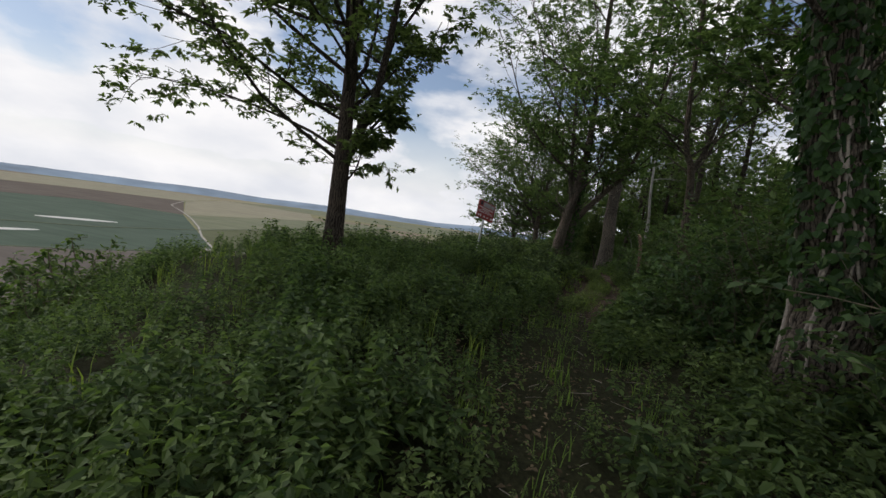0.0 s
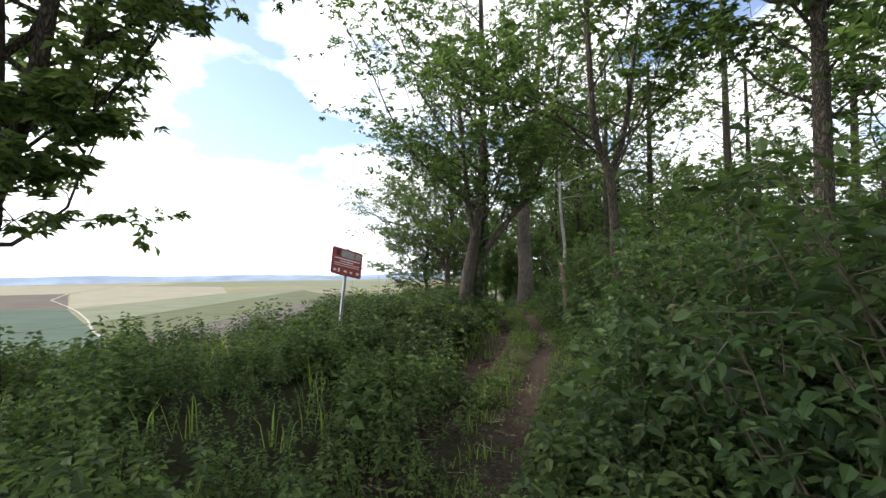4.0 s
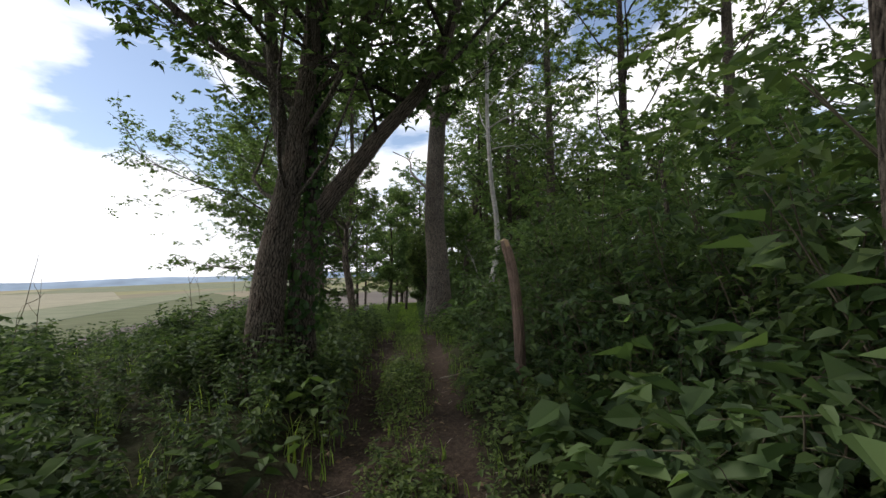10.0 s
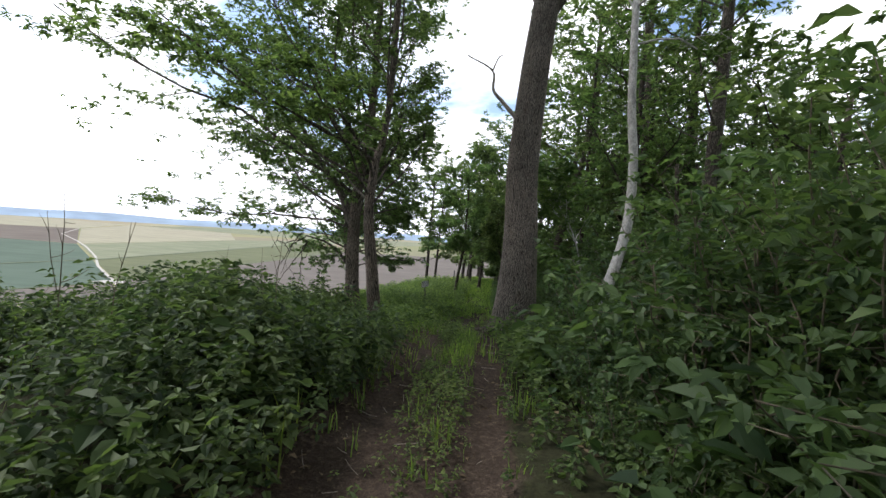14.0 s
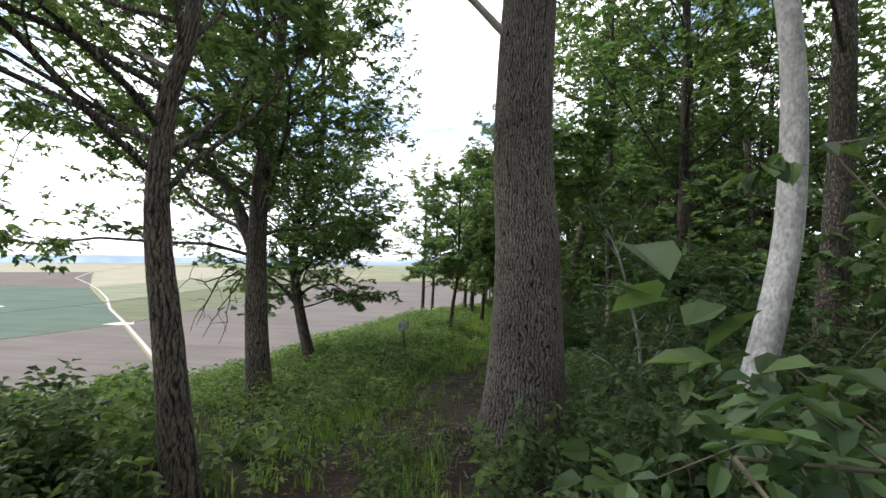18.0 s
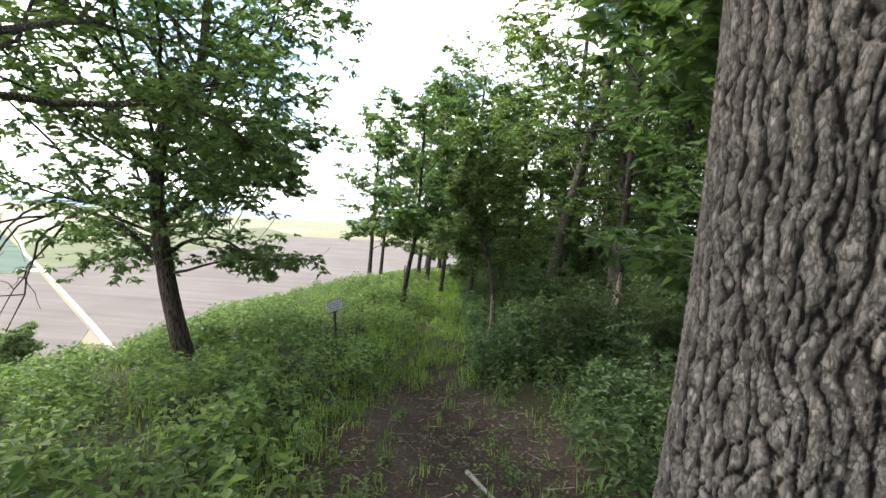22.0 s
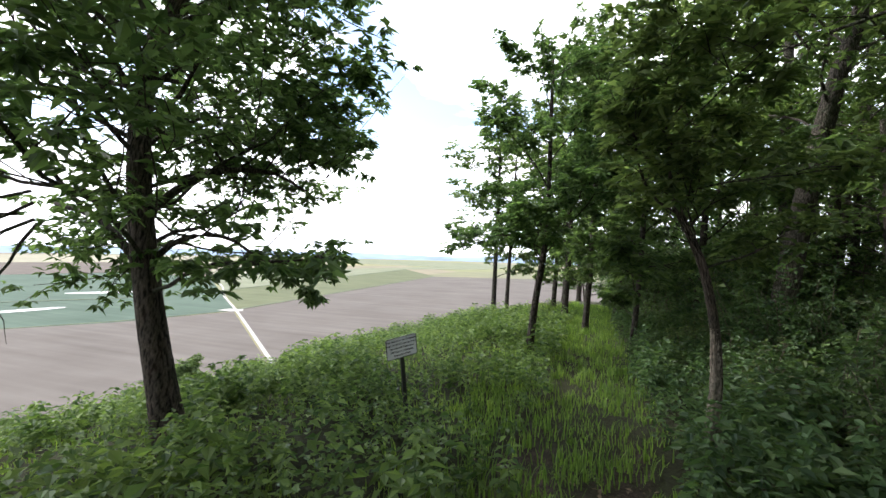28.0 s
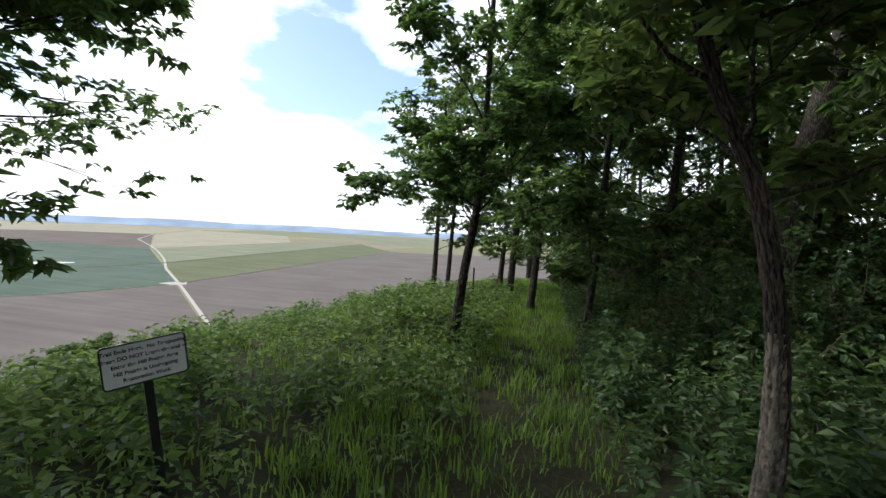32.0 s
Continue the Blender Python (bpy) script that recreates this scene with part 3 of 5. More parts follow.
rut = np.exp(-((U + 0.62) / 0.36) ** 2) + np.exp(-((U - 0.36) / 0.2) ** 2)
Z = Z - 0.045 * np.clip(rut, 0, 1) * near
nx, ny = len(gx), len(gy)
ii = (np.arange(ny - 1)[:, None] * nx + np.arange(nx - 1)[None]).ravel()
ground = new("ground", mesh("ground", np.stack([X, Y, Z], -1).reshape(-1, 3), np.stack([ii, ii + 1, ii + nx + 1, ii + nx], -1), GROUND, True))
tagged(ground, "wooded ridge with a trodden dirt trail above flat farmland", "ground", kind="structure")
wear = np.interp(Y, [-8, -3, 0, 3, 10, 15, 20, 22.5, 26], [0.2, 0.25, 0.35, 0.85, 1.0, 0.95, 1.0, 0.8, 0.25])
trail = wear * np.clip(0.85 * np.clip(rut, 0, 1) + 0.55 * np.exp(-(U / 0.55) ** 2), 0, 1)
clearing = clearing_at(X, Y)
trail = np.clip(np.maximum(trail, clearing), 0, 1)
for key, values in (("trail", trail), ("plain", np.clip((-88 - Z) / 10, 0, 1))):
    attr = ground.data.attributes.new(key, "FLOAT", "POINT")
    attr.data.foreach_set("value", values.astype(np.float32).ravel())


# ---- the plain: fields, roads, ditches, far hills ----
def patch(name, corners, mat, lift, label, category="field", thick=0.3):
    bm = bmesh.new()
    top = [bm.verts.new((x, y, VALLEY + lift)) for x, y in corners]
    low = [bm.verts.new((x, y, VALLEY + lift - thick)) for x, y in corners]
    bm.faces.new(top)
    for i in range(len(top)):
        j = (i + 1) % len(top)
        bm.faces.new((top[i], low[i], low[j], top[j]))
    bmesh.ops.recalc_face_normals(bm, faces=bm.faces)
    me = bpy.data.meshes.new(name)
    bm.to_mesh(me)
    bm.free()
    me.materials.append(mat)
    return tagged(new(name, me), label, category, kind="structure")


def lane(name, line, width, mat, lift, label, category):
    p = np.asarray(line, float)
    d = unit(np.gradient(p, axis=0))
    s = np.stack([d[:, 1], -d[:, 0]], -1) * width / 2
    return patch(name, [tuple(q) for q in np.concatenate([p + s, (p - s)[::-1]])], mat, lift, label, category)


patch("field_bare", [(-250, 322), (-508, 545), (-560, 1570), (-100, 1750), (500, 1500), (500, 100), (-120, 200)], F_GREY, 0.3, "bare grey-brown ploughed field on the plain")
patch("field_bare_west", [(-262, 326), (-502, 533), (-550, 395), (-640, 264), (-760, -300), (-300, -400), (-120, 100)], F_GREY, 0.35, "bare grey-brown ploughed field beside the road")
patch("field_olive", [(-514, 553), (-750, 752), (-880, 2032), (-566, 1590)], F_OLIVE, 0.3, "olive-green young crop field on the plain")
patch("field_pale", [(-756, 760), (-1090, 1040), (-1120, 1800), (-900, 2500), (-560, 2400), (-884, 2032)], F_PALE, 0.35, "pale green field on the plain")
patch("field_green", [(-506, 540), (-1090, 1034), (-1440, 1000), (-1560, 610), (-1500, -600), (-780, -300), (-642, 262), (-552, 393)], F_GREEN, 0.3, "dark green crop field on the plain")
patch("field_brown", [(-1095, 1040), (-1445, 1004), (-1565, 612), (-1520, -700), (-2400, 0), (-2380, 930), (-2150, 1500), (-1834, 1740)], F_BROWN, 0.3, "brown bare field on the plain")
patch("field_straw", [(-1100, 1046), (-1830, 1746), (-2340, 2570), (-1600, 2500), (-1126, 1800)], F_STRAW, 0.3, "straw-yellow ripe field on the plain")
patch("field_straw_west", [(-1845, 1745), (-2160, 1506), (-2390, 935), (-3600, 900), (-3300, 2700), (-2400, 2600)], F_STRAW, 0.35, "straw-yellow ripe field far on the plain")
patch("field_green_far", [(-560, 2420), (-900, 2520), (-1600, 2520), (-2340, 2590), (-2200, 3600), (-300, 3600)], F_PALE, 0.3, "pale green fields far on the plain")
lane("road", [(-180, 258), (-268, 336), (-390, 442), (-506, 542), (-660, 670), (-805, 807), (-1000, 975), (-1187, 1125), (-1486, 1350), (-1834, 1740)], 4.0, GRAVEL, 0.7, "pale gravel road across the fields", "road")
lane("field_edge", [(-506, 542), (-530, 470), (-560, 395), (-640, 264)], 4.0, DITCH, 0.6, "dark grassy edge of the ploughed field", "field edge")
patch("yard", [(-492, 541), (-503, 527), (-530, 530), (-528, 550), (-508, 558)], GRAVEL, 0.75, "pale gravel pad at the road junction", "road")
lane("ditch", [(-500, -200), (-909, 368), (-780, 554), (-750, 752), (-812, 1400), (-880, 2032)], 9, DITCH, 0.9, "dark weedy ditch between fields", "ditch")
lane("field_track", [(-512, 552), (-535, 1000), (-562, 1580)], 6, DITCH, 0.8, "dark grassy field edge", "ditch")
for cx, cy, rx, ry, turn, lab in [(-886, 604, 62, 17, 0.9, "pale dried-out pond in the green field"), (-742, 402, 46, 12, 1.35, "long pale dried-out pond in the green field")]:
    ring = [(cx + rx * math.cos(a) * math.cos(turn) - ry * math.sin(a) * math.sin(turn), cy + rx * math.cos(a) * math.sin(turn) + ry * math.sin(a) * math.cos(turn)) for a in np.linspace(0, 6.283, 22, endpoint=False) + 0.1]
    patch("pond", ring, PONDING, 0.8, lab, "pond")

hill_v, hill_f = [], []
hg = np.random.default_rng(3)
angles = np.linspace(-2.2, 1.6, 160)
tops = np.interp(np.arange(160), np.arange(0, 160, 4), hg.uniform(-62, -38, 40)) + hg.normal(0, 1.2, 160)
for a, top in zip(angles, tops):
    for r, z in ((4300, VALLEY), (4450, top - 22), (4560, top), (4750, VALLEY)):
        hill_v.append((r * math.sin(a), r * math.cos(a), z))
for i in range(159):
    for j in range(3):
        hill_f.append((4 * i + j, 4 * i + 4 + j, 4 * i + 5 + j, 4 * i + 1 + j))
tagged(new("backdrop", mesh("backdrop", hill_v, hill_f, HAZY_HILL, True)), "wooded hills far across the plain, coloured blue for haze", "hills", kind="structure")


# ---- trees ----
def open_way(p):
    """True where a leaf does not hang into the trodden way."""
    return (np.abs(p[..., 0] - trail_x(p[..., 1]) - 0.2) > 1.15) | (p[..., 2] > land(p[..., 0], p[..., 1]) + 2.45) | (p[..., 1] < -9) | (p[..., 1] > 24)


def wander(g, start, way, length, n, bend, lift):
    """A limb's line: it bends at random and lifts or droops."""
    p, d, out = np.array(start, float), unit(np.array(way, float)), [np.array(start, float)]
    for _ in range(n):
        d = unit(d + g.normal(0, bend, 3) + (0, 0, lift))
        p = p + d * length / n
        out.append(p)
    return np.array(out)


def sprays(g, line, leaf, size, out_v, count):
    """Leaves in tufts along the outer part of a twig: (places, ways, normals, lengths, widths)."""
    n = count
    knots = max(2, n // 6)
    s = (0.25 + 0.75 * (g.integers(0, knots, n) + 1.0) / knots) * (len(line) - 1)
    i = np.clip(s.astype(int), 0, len(line) - 2)
    shift = g.normal(0, size, (knots + 1, 3)) * (1, 1, 0.45)
    p = line[i] + (line[i + 1] - line[i]) * (s - i)[:, None] + shift[np.round((s / (len(line) - 1) - 0.25) / 0.75 * knots).astype(int)] + g.normal(0, 0.012, (n, 3))
    az = g.uniform(0, 2 * math.pi, n)
    d = unit(np.stack([np.cos(az), np.sin(az), g.normal(-0.22, 0.3, n)], -1) + unit(line[-1] - line[0])[None] * 0.55)
    up = unit(g.normal(0, 0.4, (n, 3)) + (0, 0, 1.0))
    ln = 1.2 * leaf * g.uniform(0.6, 1.3, n)
    out_v.append((p, d, up, ln, ln * g.uniform(0.40, 0.56, n)))


def tree(name, label, base, line, r0, r1, seed, limbs=12, first=0.35, spread=3.0, leaf=0.12, bark=None, leaves=None, subs=6, twigs=4, per=6,
         aim=(0, 0), arms=(), sides=12, group="trees on the ridge", lift=0.10, low=0.0, rise=(0.15, 0.9), flare=0.45, category="tree", furrow=None, keep=None, arm_k=0.65, flare_h=None):
    """A tree: line is the stem from the base up, r0 and r1 its radii, arms thick forks (line, r0, r1)."""
    g = np.random.default_rng(seed)
    top = thing(name, base, label, category, group)
    stem = smooth_line(line, max(14, 4 * len(line)) if not flare_h else 60)
    k = np.linspace(0, 1, len(stem))
    hgt = stem[:, 2] - stem[0, 2]
    rad = (r0 + (r1 - r0) * k) * (1 + flare * np.exp(-hgt / (flare_h or 1.1 * r0 + 0.1)))
    if furrow:
        f_mat, f_sides, f_rings, f_plates, f_depth = furrow
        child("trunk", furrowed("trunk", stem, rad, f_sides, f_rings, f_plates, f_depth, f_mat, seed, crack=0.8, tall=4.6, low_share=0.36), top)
    else:
        child("trunk", mesh("trunk", *tube(stem, rad, sides, 0.03, seed), bark, True), top)
    stems = [(stem, rad, first, limbs, 1.0)]
    for a_line, a0, a1, a_limbs in arms:
        al = smooth_line(a_line, 12)
        ar = np.linspace(a0, a1, 12)
        child("limb", mesh("limb", *tube(al, ar, max(6, sides - 2), 0.03, seed + 1), bark, True), top)
        stems.append((al, ar, 0.3, a_limbs, arm_k))
    spots, twigs_m = [], []
    for st, rd, f0, count, reach in stems:
        for i in range(count):
            s = f0 + (0.98 - f0) * (i + g.uniform(0, 0.9)) / max(1, count)
            j = min(int(s * (len(st) - 1)), len(st) - 2)
            p = st[j] + (st[j + 1] - st[j]) * (s * (len(st) - 1) - j)
            az = i * 2.4 + g.uniform(-0.5, 0.5)
            el = rise[0] + (rise[1] - rise[0]) * s + g.normal(0, 0.15)
            way = np.array([math.cos(az) * math.cos(el) + aim[0], math.sin(az) * math.cos(el) + aim[1], math.sin(el)])
            frac = (s - f0) / (1 - f0 + 1e-6)
            length = reach * spread * (0.55 + 0.6 * math.sin(math.pi * (0.25 + 0.62 * frac))) * g.uniform(0.75, 1.2) * np.interp(frac, [0, 0.25], [0.7, 1.0])
            br = min(rd[j] * 0.4, 0.006 + 0.006 * length)
            for part_of in (1.0, 0.75, 0.55, 0.38):
                main = wander(g, p, way, length * part_of, 6, 0.19, lift * 0.4)
                fits = open_way(main + np.array(base)).all() and not (low and main[-1, 2] < low + 0.15) and not (keep and not keep(*(main[-1] + np.array(base))))
                if fits:
                    break
            if not fits:
                continue
            length *= part_of
            piece = [tube(main, np.linspace(br, br * 0.25, 7), 5)]
            for q in range(subs):
                t = 0.25 + 0.75 * (q + g.uniform(0, 0.8)) / subs
                jj = min(int(t * 6), 5)
                sp = main[jj] + (main[jj + 1] - main[jj]) * (t * 6 - jj)
                side = unit(np.cross(main[-1] - main[0], (0, 0, 1.0))) * (1 if q % 2 else -1)
                sway = unit(main[-1] - main[0]) * 0.7 + side * g.uniform(0.4, 1.0) + g.normal(0, 0.2, 3) + (0, 0, 0.05)
                sl = length * g.uniform(0.25, 0.42) * (1.15 - 0.45 * t)
                sub = wander(g, sp, sway, sl, 4, 0.16, -0.02)
                if (low and sub[-1, 2] < low) or (keep and not keep(*(sub[-1] + np.array(base)))):
                    continue
                piece.append(tube(sub[::2] if leaf >= 0.14 else sub, np.linspace(br * 0.32, 0.004, 3 if leaf >= 0.14 else 5), 3, cap=False))
                for w in range(twigs):
                    tp = sub[1 + w % 4]
                    tw = wander(g, tp, sway + g.normal(0, 0.8, 3) * (1, 1, 0.3), sl * g.uniform(0.3, 0.5) + 0.10, 2, 0.2, -0.05)
                    if w % 2 == 0 and leaf < 0.14:
                        piece.append(tube(tw, (0.006, 0.004, 0.002), 3, cap=False))
                    sprays(g, tw, leaf, 0.35 * leaf + 0.014 * length, spots, 3 * per)
            twigs_m.append(join(piece))
    if twigs_m:
        child("branchwork", mesh("branchwork", *join(twigs_m), bark, True), top, kind="stuff")
        p, d, u, ln, wd = (np.concatenate(c) for c in zip(*spots))
        q = p + np.array(base)
        ok = (p[:, 2] > low - 0.3) & open_way(q)
        if keep:
            ok &= keep(q[:, 0], q[:, 1], q[:, 2])
        p, d, u, ln, wd = p[ok], d[ok], u[ok], ln[ok], wd[ok]
        child("crown", mesh("crown", *blades(p, d, u, ln, wd), leaves, False), top, kind="stuff")
    return top


def upright(h, lean=(0, 0), bow=(0, 0)):
    """A stem line of height h that leans and bows."""
    return [(0, 0, -0.2), (lean[0] * 0.3 + bow[0], lean[1] * 0.3 + bow[1], h * 0.3), (lean[0] * 0.65 + bow[0] * 0.6, lean[1] * 0.65 + bow[1] * 0.6, h * 0.65), (lean[0], lean[1], h)]


def on_land(x, y, dz=0.0):
    return (x, y, float(land(x, y)) + dz)


def ivy_leaves(g, stem, rad, z0, z1, count, size):
    """Ivy that clothes a stem between two heights."""
    zz = g.uniform(z0, z1, count)
    th = g.uniform(0, 2 * math.pi, count)
    c = np.stack([np.interp(zz, stem[:, 2], stem[:, 0]), np.interp(zz, stem[:, 2], stem[:, 1]), zz], -1)
    out = np.stack([np.cos(th), np.sin(th), np.zeros(count)], -1)
    r = np.interp(zz, stem[:, 2], rad) + g.uniform(0.01, 0.09, count)
    p = c + out * r[:, None]
    d = unit(out * 0.35 + g.normal(0, 0.4, (count, 3)) + (0, 0, -0.8))
    ln = size * g.uniform(0.6, 1.25, count)
    return broad(p, d, unit(out + g.normal(0, 0.25, (count, 3))), ln, ln * 0.85, fold=0.1)


def vine(g, stem, rad, z0, z1, a0, turns, r):
    n = 26
    zz = np.linspace(z0, z1, n)
    th = a0 + turns * 2 * math.pi * np.linspace(0, 1, n) + np.cumsum(g.normal(0, 0.08, n))
    rr = np.interp(zz, stem[:, 2], rad) + r * 0.7 + g.uniform(0, 0.012, n)
    p = np.stack([np.interp(zz, stem[:, 2], stem[:, 0]) + rr * np.cos(th), np.interp(zz, stem[:, 2], stem[:, 1]) + rr * np.sin(th), zz], -1)
    return tube(smooth_line(p, 40), np.linspace(r, r * 0.6, 40), 6)


# tree at the brink, beside the trail's start
tree("brink_tree", "dark forked hardwood on the brink above the fields", on_land(-4.05, 0.8), [(0, 0, -0.2), (-0.02, 0, 1.6), (-0.12, 0.1, 3.4), (-0.25, 0.1, 6), (-0.3, 0.2, 11.5)], 0.17, 0.05, 11,
     limbs=36, first=0.2, spread=5.0, leaf=0.10, bark=BARK_DARK, leaves=LEAF_OAK, per=12, subs=7, twigs=5, aim=(-0.3, -0.12), low=1.75, rise=(0.05, 0.9),
     keep=lambda x, y, z: (y < 3.0) & (x < -2.9 + 0.55 * np.clip(z - 2.2, 0, 4)), furrow=(FURROW_DARK, 110, 280, 40, 0.008),
     arms=[([(-0.02, 0, 1.6), (0.25, 0, 2.2), (0.5, 0.05, 3.2), (0.7, 0.1, 5.5)], 0.11, 0.04, 7)])

# tree with ivy
g = np.random.default_rng(21)
ivy_tree = tree("ivy_tree", "thick rough-barked trunk clothed in dark ivy and vines", on_land(2.1, -1.6), [(0, 0, -0.2), (-0.03, 0, 1.2), (-0.22, 0.05, 2.6), (-0.35, 0.2, 5), (-0.3, 0.3, 10)], 0.30, 0.10, 22,
                limbs=17, first=0.42, spread=4.0, leaf=0.12, bark=BARK_OAK, leaves=LEAF_OAK, per=8, subs=7, sides=28, low=3.0, furrow=(FURROW_GREY, 200, 420, 60, 0.012))
stem = smooth_line([(0, 0, -0.2), (-0.03, 0, 1.2), (-0.22, 0.05, 2.6), (-0.35, 0.2, 5), (-0.3, 0.3, 10)], 20)
rad = np.linspace(0.30, 0.10, 20)
child("ivy", mesh("ivy", *ivy_leaves(g, stem, rad, 0.95, 5.5, 2600, 0.085), LEAF_IVY), ivy_tree, "dark green ivy leaves", kind="stuff")
for a0, turns, r, z0, z1 in [(3.4, 0.12, 0.016, 0.2, 4.5), (4.1, 0.2, 0.012, 0.3, 3.8), (2.8, -0.15, 0.02, 0.1, 5), (4.6, 0.3, 0.011, 0.5, 4.2), (5.2, -0.35, 0.014, 0.4, 4)]:
    child("vine", mesh("vine", *vine(g, stem, rad, z0, z1, a0, turns, r), WOOD_GREY, True), ivy_tree, "bare grey climbing vine")

# clump of stems beside the trail
g = np.random.default_rng(31)
tree("leaning_tree", "leaning dark furrowed trunk in a clump beside the trail", on_land(-0.34, 9.42), [(0, 0, -0.2), (0.1, 0.05, 1.1), (0.36, 0.2, 2.6), (0.55, 0.5, 5), (0.5, 0.8, 12)], 0.205, 0.05, 32,
     limbs=24, first=0.36, spread=4.6, twigs=5, leaf=0.095, bark=BARK_GREY, leaves=LEAF_ASH, per=8, subs=7, low=3.2, aim=(-0.3, -0.05), furrow=(FURROW_GREY, 220, 480, 56, 0.012), keep=lambda x, y, z: (x < 2.6) & (x > -3.7 - 0.3 * np.clip(z - 2, 0, 9)),
     arms=[([(0.3, 0.15, 2.3), (0.12, 0.3, 3.2), (0.0, 0.45, 4.6), (-0.3, 0.6, 8.0)], 0.10, 0.04, 9)])
CLUMP = [(0, 0, -0.2), (0.02, -0.05, 1.1), (0.17, -0.05, 1.85), (0.85, 0.0, 2.75), (1.7, 0.1, 4.0), (2.5, 0.3, 7.5)]
clump = tree("ivy_hung_tree", "dark bending trunk hung with ivy in a clump", on_land(0.03, 9.68), CLUMP, 0.165, 0.04, 33,
             limbs=12, first=0.5, spread=3.2, twigs=4, leaf=0.10, bark=BARK_DARK, leaves=LEAF_ASH, per=9, low=3.2, furrow=(FURROW_GREY, 180, 420, 46, 0.010),
             arms=[([(0.14, -0.05, 1.7), (0.12, 0.1, 2.8), (0.2, 0.3, 4.2), (0.1, 0.4, 7.5)], 0.09, 0.035, 9)])
stem = smooth_line([(0.02, -0.05, 0.5), (0.1, -0.02, 1.7), (0.12, 0.1, 2.8), (0.2, 0.3, 4.2), (0.18, 0.35, 5.0)], 20)
child("ivy", mesh("ivy", *ivy_leaves(g, stem, np.linspace(0.16, 0.06, 20), 0.7, 5.0, 1500, 0.072), LEAF_IVY), clump, "dark green ivy leaves", kind="stuff")

# slim trunk on the bank
tree("slim_tree", "slim grey forked tree rising from the shrubs", on_land(2.7, 5.95), [(0, 0, -0.2), (0.0, 0, 1.5), (-0.08, 0, 3.2), (-0.35, 0.1, 4.6), (-0.5, 0.2, 10.5)], 0.118, 0.04, 41,
     limbs=18, first=0.47, spread=3.6, leaf=0.11, bark=BARK_GREY, leaves=LEAF_ASH, per=8, low=3.9, sides=14, aim=(-0.25, 0.0), keep=lambda x, y, z: x > -1.0, furrow=(FURROW_GREY, 90, 260, 34, 0.007),
     arms=[([(-0.08, 0, 3.2), (0.25, 0.1, 4.2), (0.6, 0.2, 6.5)], 0.07, 0.03, 5)])

# the great oak
OAK_LINE = [(0.03, 0, -0.25), (0.06, 0, 1.0), (0.05, 0, 2.0), (-0.01, 0, 3.2), (0.06, 0, 5.0), (0.2, 0, 6.6)]
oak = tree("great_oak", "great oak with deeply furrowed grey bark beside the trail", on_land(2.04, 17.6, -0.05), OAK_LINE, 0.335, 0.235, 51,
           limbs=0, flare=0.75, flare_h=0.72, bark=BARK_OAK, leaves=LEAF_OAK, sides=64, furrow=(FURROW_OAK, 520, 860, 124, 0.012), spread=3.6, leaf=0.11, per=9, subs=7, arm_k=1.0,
           arms=[([(0.2, 0, 6.5), (0.5, 0, 7.8), (0.7, 0.3, 10), (0.9, 0.4, 14)], 0.2, 0.06, 15), ([(0.15, 0, 6.3), (-0.5, 0.2, 7.4), (-1.1, 0.3, 9), (-1.5, 0.4, 12)], 0.15, 0.05, 11),
                 ([(0.2, 0.1, 6.0), (0.9, -0.2, 7.0), (1.9, -0.5, 8.2)], 0.09, 0.04, 4)])
dead = smooth_line([(-0.2, -0.05, 4.15), (-0.5, -0.12, 4.45), (-0.68, -0.15, 4.65), (-0.72, -0.15, 5.0), (-1.2, -0.2, 5.25)], 22)
child("dead_branch", mesh("dead_branch", *join([tube(dead, np.linspace(0.045, 0.012, 22), 8, 0.05), tube(smooth_line([(-0.72, -0.15, 5.0), (-0.62, -0.15, 5.25), (-0.55, -0.1, 5.3)], 8), np.linspace(0.02, 0.006, 8), 6)]), WOOD_GREY, True), oak, "bare crooked dead branch")
for az, ln in ((3.5, 0.55), (4.5, 0.5), (2.6, 0.6), (5.6, 0.45), (0.8, 0.5)):
    root = smooth_line([(0.25 * math.cos(az), 0.25 * math.sin(az), 0.30), (0.45 * math.cos(az), 0.45 * math.sin(az), 0.1), ((0.45 + ln) * math.cos(az + 0.2), (0.45 + ln) * math.sin(az + 0.2), -0.08)], 10)
    child("root", mesh("root", *tube(root, np.linspace(0.14, 0.04, 10), 10, 0.05), BARK_OAK, True), oak)

# pale trunk
tree("pale_tree", "pale smooth-barked leaning trunk among shrubs", on_land(2.93, 15.75), [(0, 0, -0.3), (0.34, 0.15, 0.75), (0.6, 0.28, 1.7), (0.63, 0.3, 2.7), (0.52, 0.3, 3.8), (0.5, 0.4, 6), (0.7, 0.5, 9)], 0.092, 0.04, 61,
     limbs=11, first=0.72, spread=2.6, leaf=0.11, bark=BARK_PALE, leaves=LEAF_ASH, per=6, sides=16, flare=0.15, low=3.2)

